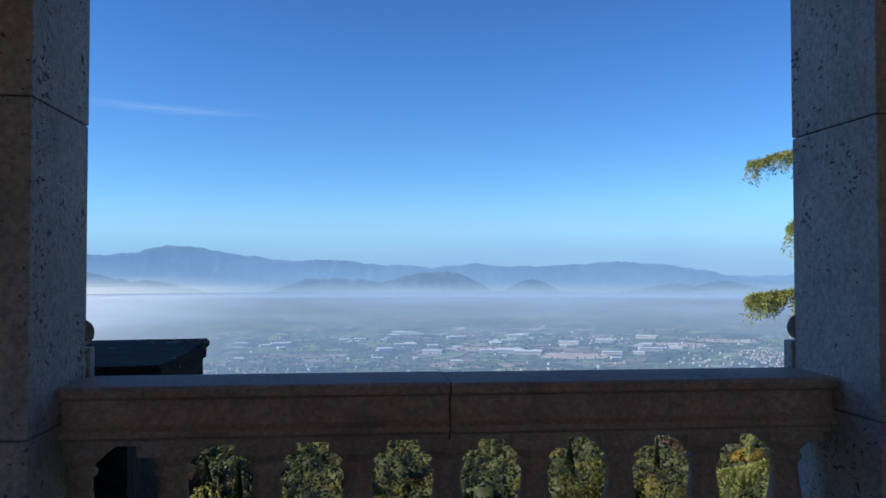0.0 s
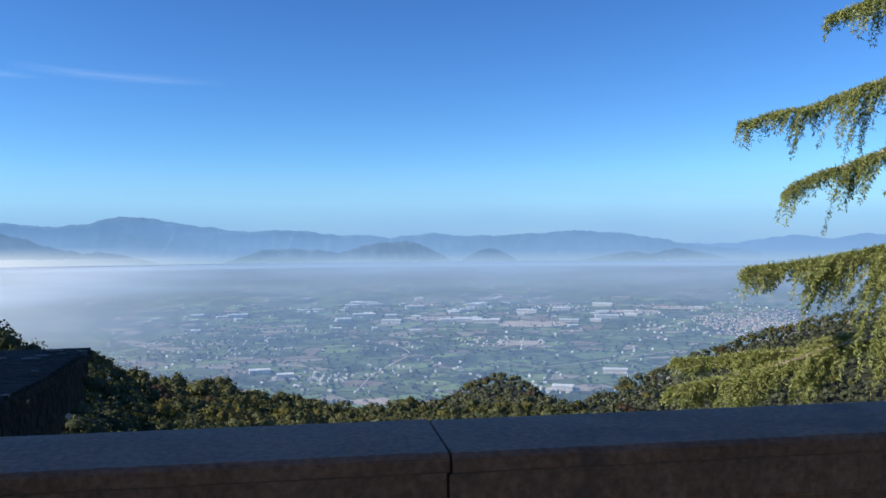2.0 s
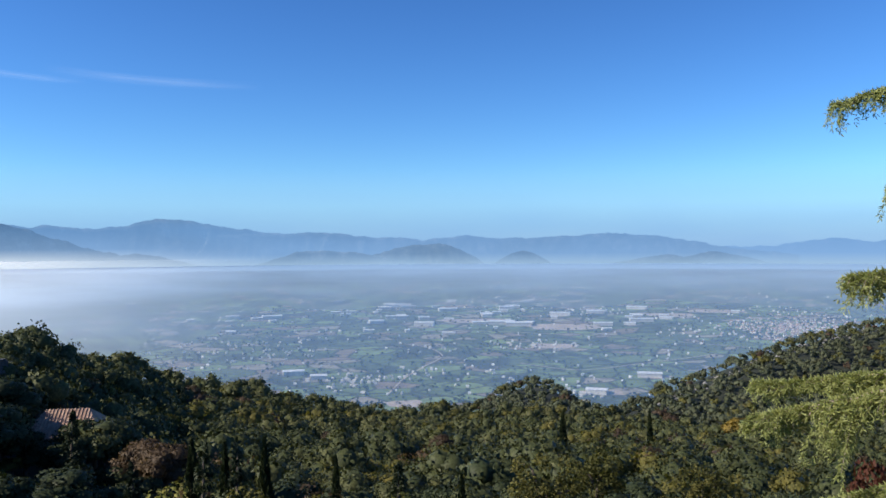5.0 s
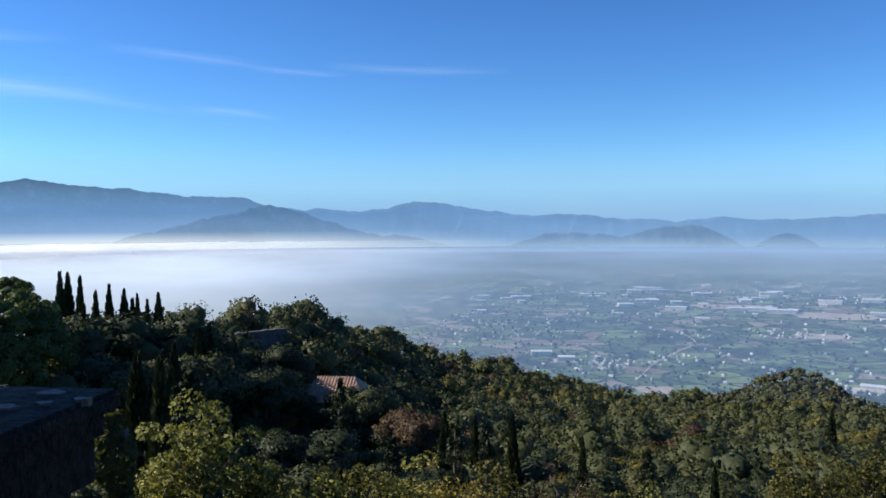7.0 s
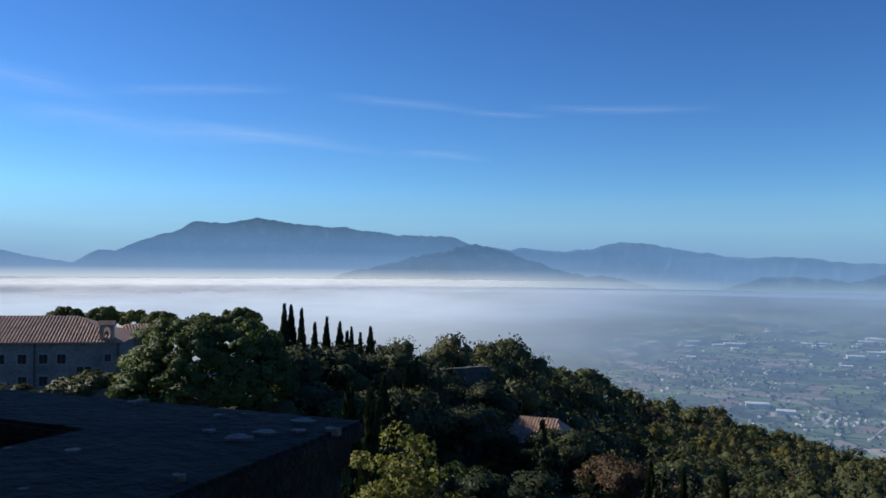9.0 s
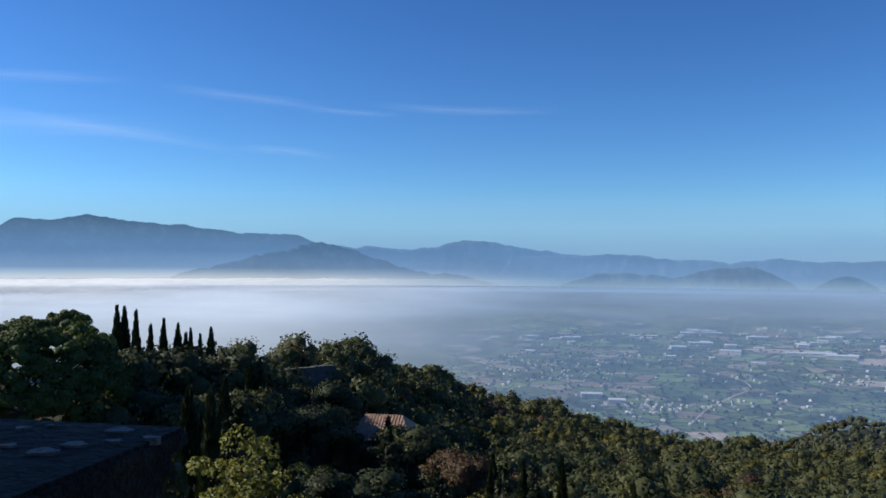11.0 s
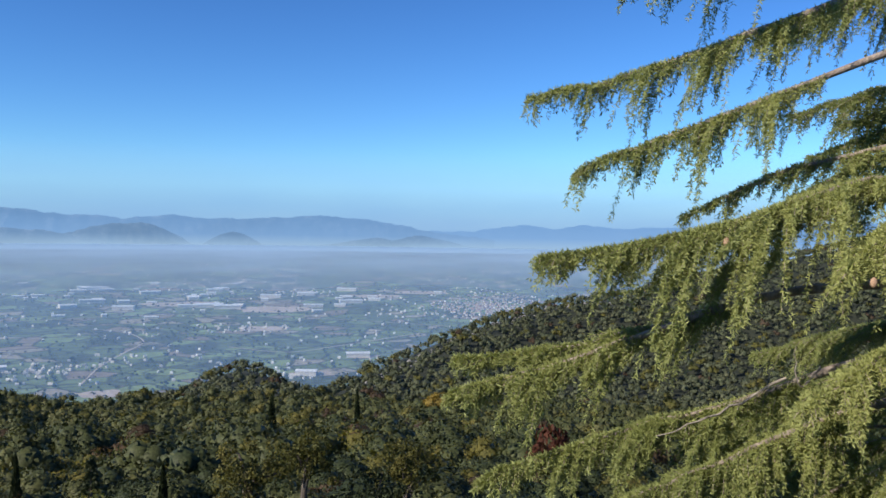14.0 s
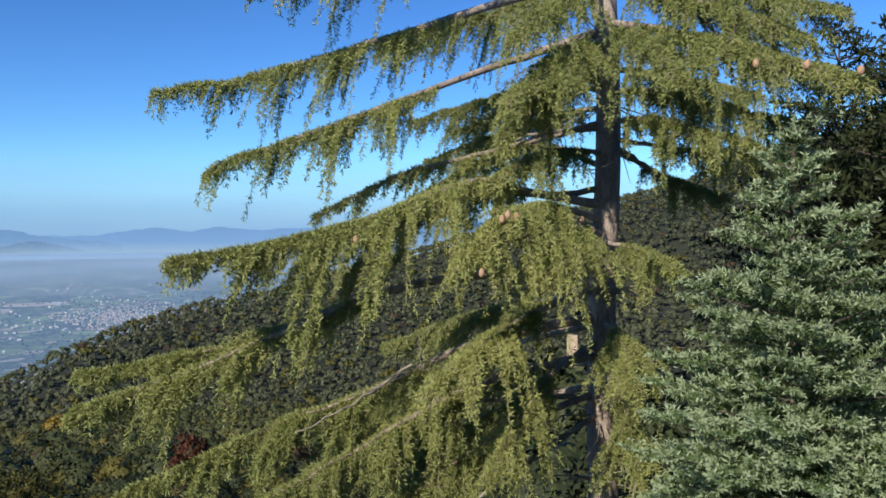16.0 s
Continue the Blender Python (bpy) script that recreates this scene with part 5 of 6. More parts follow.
# woods close enough to tell tree from tree
count = 0
dense = []
for d in np.arange(36, 176, 5.6):
    step = math.degrees(5.4 / d)
    for az in np.arange(-47, 58, step):
        a, dd = az + rng.uniform(-0.4, 0.4) * step, d + rng.uniform(-2.4, 2.4)
        if dd > float(curve_of(REACH, a)) + 10:
            continue
        if a > 48.2 and dd > 104:
            continue
        g = land_at(a, dd)
        h = rng.uniform(5.0, 7.6)
        if 18.8 < a < 23.6 and 84 < dd < 116:
            h = 3.6
        if a > 37 and dd > 62:
            h = rng.uniform(2.2, 3.4) if dd < 98 else rng.uniform(1.6, 2.6)
        if 14.5 < a < 17 and 60 < dd < 80:
            continue
        if 21 < a < 31 and 84 < dd < 99:
            h *= 0.55
        p = at(a, 0, dd)
        if dd > 96 or count >= 290:
            dense.append((p.x, p.y, h * rng.uniform(0.95, 1.25)))
            continue
        pick = rng.uniform()
        if dd < 58:
            ms, lab, nat = NEAR_OAKS[0 if pick < 0.45 else (1 if pick < 0.88 else 2)], LABELS["yellow" if pick >= 0.88 else "oak"], 8.0
        elif pick < 0.80:
            ms, lab, nat = OAKS[int(rng.integers(4))], LABELS["oak"], 8.0
        elif pick < 0.975:
            ms, lab, nat = OAKS_Y[int(rng.integers(2))], LABELS["yellow"], 7.8
        else:
            ms, lab, nat = OAKS_R[int(rng.integers(2))], LABELS["rust"], 8.2
        t = stand("tree", ms, (p.x, p.y, g), rng.uniform(0, 6.28), h / nat, lab, "tree", "trees of the near slope")
        w = h / nat * rng.uniform(0.95, 1.35)
        t.scale = (w, w, h / nat)
        count += 1


def far_wood(name, mats, spots, leaf, per, label, lump=6):
    """Woods too far off to count: every tree a lumpy crown of leaf clumps over its inner mass."""
    groups = [[] for _ in mats]
    r = np.random.default_rng(5)
    for x, y, s in spots:
        z = float(land(x, y))
        s = s * r.uniform(0.75, 1.2)
        mid_point = np.array([x, y, z + s * 0.35])
        u = unit(r.normal(size=(lump, 3)))
        u[:, 2] = np.abs(u[:, 2])
        c = np.array([x, y, z + s * 0.5]) + u * s * np.array([0.36, 0.36, 0.26])
        size = s * r.uniform(0.19, 0.3, lump)
        k = r.integers(0, lump, per * 2)
        nn = unit(r.normal(size=(per * 2, 3)))
        nn[:, 2] = np.abs(nn[:, 2]) * 1.1 - 0.25
        p = c[k] + nn * size[k][:, None] * r.uniform(0.75, 1.25, (per * 2, 1))
        keep = np.where((np.linalg.norm(p[:, None] - c[None], axis=2) / size[None]).min(axis=1) > 0.74)[0][:per]
        p, nn = p[keep], nn[keep]
        facing = unit(nn + 0.5 * unit(p - mid_point)) + 0.18 * r.normal(size=nn.shape)
        w = r.uniform()
        groups[0 if w < 0.86 else (1 if w < 0.975 else 2)].append((leaves(p, nn, leaf * s / 6, 0.75, 0.5, r), facing, c, size, np.repeat(mid_point[None], lump, axis=0)))
    for g, m in zip(groups, mats):
        if g:
            q, f, c, size, o = (np.concatenate(v) for v in zip(*g))
            me = crown_mesh(name, q, f, c, size[:, None] * np.array([0.66, 0.66, 0.66]), o, m, BALL_SMALL)
            tagged(new(name, me), label, "woods", kind="stuff")


far_wood("woods", (GREEN, OLIVE, RUST), dense, 0.40, 330, "mixed evergreen woods covering the hillside")
mid = []
for d in np.arange(172, 360, 5.2):
    step = math.degrees(5.2 / d)
    for az in np.arange(-52, 24, step):
        a, dd = az + rng.uniform(-0.45, 0.45) * step, d + rng.uniform(-2.5, 2.5)
        if dd < float(curve_of(REACH, a)) + 25:
            p = at(a, 0, dd)
            mid.append((p.x, p.y, rng.uniform(5.2, 7.4)))
far_wood("woods", (GREEN, OLIVE, RUST), mid, 0.66, 84, "mixed evergreen woods covering the hillside")
far = []
for d in np.arange(352, 930, 8.5):
    step = math.degrees(7.2 / d)
    for az in np.arange(-76, -2, step):
        a, dd = az + rng.uniform(-0.45, 0.45) * step, d + rng.uniform(-4, 4)
        if dd < float(curve_of(REACH, a)) + 40 or (345 < dd < 640 and -17.5 < a < -2.5):
            if -36 < a < -19 and dd > float(curve_of(REACH, a)) - 60 and rng.uniform() < 0.45:
                continue
            p = at(a, 0, dd)
            far.append((p.x, p.y, rng.uniform(4.6, 7.0) if a > -17.5 else rng.uniform(5.6, 9.2)))
far_wood("woods", (HAZED_GREEN, OLIVE, RUST), far, 0.95, 40, "haze-greyed evergreen woods on the far slope", 4)

# pale limestone along the bare crest of the far slope
stones = []
rr = np.random.default_rng(3)
for i in range(230):
    a = rr.uniform(-36, -18)
    dd = float(curve_of(REACH, a)) + rr.uniform(-55, 12)
    p = at(a, 0, dd)
    g = float(land(p.x, p.y))
    s = rr.uniform(0.8, 2.4)
    base = np.array([p.x, p.y, g + 0.3])
    ring = [base + np.array([math.cos(k * 1.256) * s * rr.uniform(0.7, 1.2), math.sin(k * 1.256) * s * rr.uniform(0.7, 1.2), 0]) for k in range(5)]
    tip = base + np.array([rr.normal() * 0.3, rr.normal() * 0.3, s * rr.uniform(0.5, 1.1)])
    for k in range(5):
        stones.append([ring[k], ring[(k + 1) % 5], tip, tip + 0.01])
LIMESTONE = surface("pale limestone", (0.20, 0.19, 0.175), (0.32, 0.30, 0.28), 0.4, 0.9, 3, 0.3, 0.1)
tagged(new("rocks", quads_mesh("rocks", stones, LIMESTONE)), "pale limestone outcrops along the ridge", "rocks", kind="stuff")

# leafy trees right below the loggia
r2 = np.random.default_rng(21)
for az, el, d, h, mat, label, leaf, n in ((29.9, -11.3, 21, 6.2, FIG_SUNLIT, "yellowing fig-like tree just below the loggia", 0.17, 5200), (23.0, -16.0, 20, 5.0, FIG_SUNLIT, "yellow-green leafy bush below the loggia", 0.16, 4200),
                                         (17.6, -16.0, 23, 5.0, FIG_SUNLIT, "yellow-green leafy bush below the loggia", 0.16, 4000), (13.0, -16.7, 21, 5.0, GOLD, "bright yellow autumn bush below the loggia", 0.15, 2200),
                                         (26.5, -15.2, 22, 5.0, FIG_SUNLIT, "yellow-green leafy bush below the loggia", 0.16, 4200), (5.2, -16.2, 22, 5.0, RUST, "sparse brown-leaved sapling below the loggia", 0.14, 900),
                                         (-0.5, -17.0, 24, 5.0, FIG_SUNLIT, "yellow-green leafy bush below the loggia", 0.15, 3000), (-10.5, -14.3, 46, 8.0, OLIVE, "spreading yellow-green tree on the slope", 0.22, 5200),
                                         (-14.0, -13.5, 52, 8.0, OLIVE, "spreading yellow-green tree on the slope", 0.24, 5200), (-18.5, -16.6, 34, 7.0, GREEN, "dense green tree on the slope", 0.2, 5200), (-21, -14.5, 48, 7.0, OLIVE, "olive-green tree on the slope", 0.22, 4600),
                                         (32.6, -14.3, 20, 5.0, FIG_SUNLIT, "yellow-green leafy bush below the loggia", 0.15, 3600), (20.2, -15.4, 21, 5.0, OLIVE, "olive-green leafy bush below the loggia", 0.15, 3600),
                                         (15.2, -15.9, 22, 5.0, FIG_SUNLIT, "yellow-green leafy bush below the loggia", 0.15, 3400), (9.4, -16.4, 22, 5.0, OLIVE, "olive-green leafy bush below the loggia", 0.15, 3200)):
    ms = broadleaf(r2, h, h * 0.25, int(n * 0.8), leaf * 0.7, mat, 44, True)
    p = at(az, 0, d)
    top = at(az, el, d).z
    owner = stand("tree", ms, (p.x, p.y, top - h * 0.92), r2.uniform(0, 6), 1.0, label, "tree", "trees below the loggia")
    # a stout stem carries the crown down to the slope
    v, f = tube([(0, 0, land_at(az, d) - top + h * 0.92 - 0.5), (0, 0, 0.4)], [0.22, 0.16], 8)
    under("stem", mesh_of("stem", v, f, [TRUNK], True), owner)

# ivy-covered post
ivy_p = at(35.0, -12.2, 17)
ivy = thing("ivy", ivy_p - Vector((0, 0, 4.6)), "column of pale ivy climbing a dead trunk", "ivy")
n = 5200
u = r2.uniform(0, 1, n)
a = r2.uniform(0, 2 * np.pi, n)
w = 0.3 + 0.2 * (1 - u) + 0.12 * np.sin(u * 17)
pp = np.stack([np.cos(a) * w + 0.18 * np.sin(u * 5), np.sin(a) * w, u * 4.7], 1)
under("leaves", quads_mesh("leaves", leaves(pp, np.stack([np.cos(a), np.sin(a), 0.3 + 0 * a], 1), 0.13, 0.8, 0.5, r2), OLIVE), ivy)
v, f = tube([(0, 0, land_at(35, 17) - ivy.location.z - 0.5), (0, 0, 2), (0.1, 0, 4.4)], [0.2, 0.16, 0.1], 8)
under("trunk", mesh_of("trunk", v, f, [TRUNK], True), ivy)

# ---- the cedar ----
def bent(points, n):
    """A smooth line through the points, n steps."""
    P = [np.array(p, float) for p in points]
    P = [2 * P[0] - P[1]] + P + [2 * P[-1] - P[-2]]
    out = []
    segs = len(P) - 3
    for i in range(n + 1):
        t = i / n * segs
        k = min(int(t), segs - 1)
        t -= k
        a, b, c, d = P[k:k + 4]
        out.append(0.5 * ((2 * b) + (c - a) * t + (2 * a - 5 * b + 4 * c - d) * t ** 2 + (3 * b - a - 3 * c + d) * t ** 3))
    return np.array(out)


r3 = np.random.default_rng(33)
TRUNK_AT = at(-59.1, 0, 12.0)


def spray(path, start, twig, hang, density, r, flat=1.0):
    """Needles of one bough: level side twigs along its outer part, each with close-set hanging twiglets."""
    quads, wood = [], []
    n = len(path)
    seg = np.linalg.norm(np.diff(path, axis=0), axis=1)
    total = seg.sum()
    cum = np.concatenate([[0], np.cumsum(seg)]) / total

    def clothe(line, dl, per, length, lift):
        base = np.repeat(line, per, axis=0)
        base = base + np.repeat(dl, per, axis=0) * r.uniform(-0.02, 0.02, (len(base), 1)) + r.normal(size=base.shape) * 0.006
        quads.append(needles(base, np.repeat(dl, per, axis=0) * 0.55 + np.array([0, 0, lift]), length, 0.0125, 0.6, r))

    # a few needles on the bough itself
    for k in range(n - 1):
        if cum[k] > start + 0.1:
            t = np.linspace(0, 1, max(2, int(seg[k] / 0.03)))[:, None]
            clothe(path[k] * (1 - t) + path[k + 1] * t, np.tile(unit(path[k + 1] - path[k]), (len(t), 1)), 10, 0.07, 0.25)
    m = int(total * density * 1.5)
    phase = r.uniform(0, 6.28)
    for i in range(m):
        s = start + (1 - start) * (i + r.uniform()) / m
        k = max(min(np.searchsorted(cum, s) - 1, n - 2), 0)
        f = (s - cum[k]) / max(cum[k + 1] - cum[k], 1e-6)
        p = path[k] * (1 - f) + path[k + 1] * f
        d = unit(path[k + 1] - path[k])
        side = unit(np.cross(d, [0, 0, 1.0])) * (1 if i % 2 else -1)
        taper = min(1.0, 0.08 + (1.0 - s) * 2.0) * min(1.0, 0.4 + (s - start) * 2.2)
        clump = 0.25 + 1.0 * (0.5 + 0.5 * math.sin(s * total * 7.5 + phase + (1.3 if i % 2 else 0))) ** 1.3
        L = twig * taper * clump * r.uniform(0.5, 1.25) + 0.05
        way = unit(side * flat * r.uniform(0.5, 1.0) + d * r.uniform(0.5, 1.0) + np.array([0, 0, r.uniform(-0.3, 0.16)]))
        steps = max(3, int(L / 0.035))
        t = np.linspace(0, 1, steps)[:, None]
        line = p + way * L * t + np.array([0, 0, -r.uniform(0.2, 1.1)]) * L * t ** 2
        wood.append(tube([line[0], line[steps // 2], line[-1]], [0.008, 0.005, 0.002], 3))
        clothe(line, unit(np.gradient(line, axis=0)), 11, 0.066, 0.10)
        for j in range(max(1, int(L / 0.12))):
            q = line[r.integers(0, steps)]
            H = hang * (0.14 + 0.85 * clump * r.uniform() ** 1.8) * min(1, 0.35 + taper)
            hs = max(3, int(H / 0.035))
            tt = np.linspace(0, 1, hs)[:, None]
            sway = r.normal(size=3) * np.array([0.14, 0.14, 0])
            hl = q + np.array([0, 0, -1.0]) * H * tt + (sway + way * 0.55) * H * np.sqrt(tt)
            clothe(hl, unit(np.gradient(hl, axis=0)), 7, 0.06, 0.0)
    return quads, wood


def at_path(rows):
    return [at(a, e, d) for a, e, d in rows]


BOUGHS = (  # azimuth, elevation, distance along each bough; where its needles start, twig length, hang, density
    (((-59.1, 16.5, 12), (-50.8, 14.6, 11.3), (-43.1, 12.3, 10.8), (-35, 9.8, 10.5), (-29.2, 8.7, 10.4)), 0.35, 0.42, 0.62, 22),
    (((-59.1, 13.0, 12), (-50.8, 10.5, 11.2), (-39.2, 6.3, 10.3), (-32.1, 3.8, 10.0)), 0.45, 0.42, 0.64, 22),
    (((-59.1, 7.0, 12), (-50.8, 5.0, 11.5), (-45, 3.5, 11.0), (-39.5, 0.8, 10.6)), 0.25, 0.35, 0.28, 16),
    (((-59.0, 1.5, 12), (-54, 2.4, 11.2), (-50.8, 3.2, 10.6), (-46.9, 1.9, 10), (-39, -0.6, 9.4), (-29.9, -2.2, 9.0)), 0.22, 0.95, 0.36, 40),
    (((-59.0, 0.5, 12), (-55, 1.5, 10.6), (-52, 0.3, 9.6), (-49.5, -2.5, 8.9)), 0.3, 0.8, 0.36, 38),
    (((-58.9, -2.5, 12), (-48.8, -3.5, 11), (-43, -4.8, 10.3), (-37, -6.9, 10), (-31.3, -8.3, 9.9), (-24.3, -9.2, 9.9)), 0.35, 0.55, 0.30, 30),
    (((-43, -4.9, 10.3), (-36, -7.6, 9.8), (-31.3, -9.4, 9.6), (-27, -10.6, 9.6), (-23.9, -11.6, 9.6)), 0.2, 0.6, 0.32, 32),
    (((-58.8, -6.0, 12), (-50.8, -7.8, 11), (-42.9, -11.2, 10), (-35, -13.8, 9.5), (-26, -17.1, 9.2)), 0.25, 0.7, 0.34, 34),
    (((-58.8, -8.5, 12), (-51, -10.5, 10.6), (-44, -14, 9.6), (-37, -17.5, 9), (-31, -21, 8.8)), 0.2, 0.75, 0.34, 34),
    (((-58.6, -11, 12), (-52, -14, 10.6), (-46, -18, 9.5), (-40, -22, 9)), 0.2, 0.75, 0.34, 32),
    (((-58.8, -4.0, 12), (-54, -6.0, 10.6), (-50, -8.8, 9.5), (-47, -11.5, 8.9)), 0.25, 0.75, 0.34, 30),
    (((-58.8, -7.5, 12), (-55.5, -10, 10.8), (-53, -13.5, 10), (-51, -17, 9.5)), 0.25, 0.65, 0.34, 28),
    (((-59.1, 12.0, 12), (-57, 12.0, 11.0), (-55, 10.6, 10.3), (-52.5, 8.4, 9.8)), 0.2, 0.6, 0.34, 30),
    (((-59.1, 13.5, 12), (-62, 13.0, 11.2), (-66.1, 12.0, 10.4), (-70.2, 10.6, 9.8), (-75, 8.7, 9.3)), 0.2, 0.6, 0.40, 30),
    (((-59.2, 9.0, 12), (-57, 9.3, 12.8), (-53, 8.0, 13.8), (-49, 6.5, 14.4)), 0.2, 0.6, 0.40, 22),
    (((-59.2, 6.0, 12), (-62.8, 5.3, 12.2), (-66, 5.0, 12.6), (-70, 4.6, 13.0)), 0.25, 0.5, 0.34, 22),
    (((-59.2, 5.5, 12), (-61, 4.4, 12.6), (-63.5, 3.2, 13.3), (-67, 2.0, 14)), 0.35, 0.5, 0.3, 20),
    (((-59.0, -1.0, 12), (-61, -1.4, 11.2), (-62.6, -2.0, 10.6), (-64, -3, 10.2)), 0.15, 0.5, 0.3, 26),
    (((-58.8, -9.5, 12), (-60, -11, 11.3), (-61, -13.5, 10.7), (-61.6, -17, 10.3)), 0.2, 0.55, 0.32, 28),
    (((-59.1, 10.5, 12), (-62, 10.2, 13), (-65, 9.4, 14), (-69, 8.4, 15)), 0.2, 0.6, 0.42, 22),
    (((-59.1, 20.5, 12), (-52, 19.6, 11.2), (-46, 18.4, 10.6), (-41, 17.2, 10.3), (-35.2, 15.4, 10)), 0.3, 0.5, 0.5, 26),
    (((-59.1, 19, 12), (-64, 17, 11), (-69, 14.6, 10.4), (-74, 13, 10)), 0.2, 0.6, 0.45, 26),
    (((-59.1, 11.5, 12), (-58, 12.2, 11.2), (-56.5, 11.6, 10.5), (-55.5, 9.6, 10.0)), 0.2, 0.6, 0.42, 30),
    (((-59.1, 12.5, 12), (-60.5, 12.9, 11.2), (-62.5, 11.8, 10.4), (-64, 9.6, 9.9)), 0.2, 0.6, 0.42, 30),
    (((-59.1, 15.5, 12), (-57, 15.4, 11), (-54.6, 14.2, 10.3), (-53, 12.6, 9.9)), 0.2, 0.6, 0.42, 28),
    (((-59.1, 15.5, 12), (-63, 15.0, 11), (-67.5, 13.6, 10.4), (-72, 11.6, 10)), 0.2, 0.6, 0.42, 28),
    (((-59.1, 9.5, 12), (-56.5, 9.8, 11.2), (-54, 8.2, 10.6), (-52, 6.2, 10.2)), 0.3, 0.5, 0.4, 24),
    (((-59.0, -0.5, 12), (-57.6, -0.2, 10.8), (-56, -1.6, 9.9), (-54.5, -4.0, 9.3)), 0.2, 0.7, 0.4, 30),
    (((-59.0, -6.5, 12), (-60, -7.0, 11), (-60.5, -8.6, 10.2), (-60.8, -11.0, 9.7)), 0.2, 0.5, 0.35, 26),
    (((-59.1, 4.0, 12), (-55, 5.6, 12.8), (-51, 4.6, 13.4), (-46, 2.0, 13.6)), 0.2, 0.5, 0.34, 20),
    (((-59.1, 8.0, 12), (-56, 7.6, 12.8), (-52, 6.4, 13.4), (-47, 4.6, 13.8)), 0.12, 0.6, 0.45, 26),
    (((-59.1, 10.0, 12), (-55, 9.6, 12.6), (-51, 8.6, 13.0), (-46, 7.2, 13.2)), 0.15, 0.6, 0.45, 26),
    (((-59.1, 7.0, 12), (-62, 7.2, 11.2), (-65, 6.4, 10.6), (-69, 5.2, 10.2)), 0.15, 0.6, 0.42, 26),
    (((-59.1, 9.0, 12), (-62, 9.0, 11.4), (-66, 8.0, 11.0), (-71, 6.6, 10.8)), 0.15, 0.6, 0.42, 26),
    (((-59.1, 5.0, 12), (-56, 5.2, 11.2), (-53.5, 4.4, 10.6), (-51, 2.8, 10.2)), 0.15, 0.5, 0.4, 26),
    (((-59.1, 16.0, 12), (-54, 15.0, 12.6), (-49, 13.6, 13.0), (-44, 12.0, 13.2)), 0.15, 0.6, 0.45, 26),
    (((-58.9, -4.5, 12), (-55, -5.0, 13), (-50, -6.0, 13.8), (-44, -8.0, 14.2)), 0.15, 0.7, 0.4, 22),
    (((-58.8, -6.5, 12), (-53, -8, 12.2), (-47, -10.5, 12.4), (-42, -13, 12.4)), 0.2, 0.7, 0.4, 26),
    (((-58.8, -10.5, 12), (-53, -12, 12.5), (-47, -14.5, 12.8), (-41, -17, 13)), 0.2, 0.7, 0.4, 26),
    (((-58.8, -9.0, 12), (-54, -9.6, 13), (-48, -11.5, 13.6), (-41, -14.0, 13.8)), 0.15, 0.7, 0.4, 22),
)


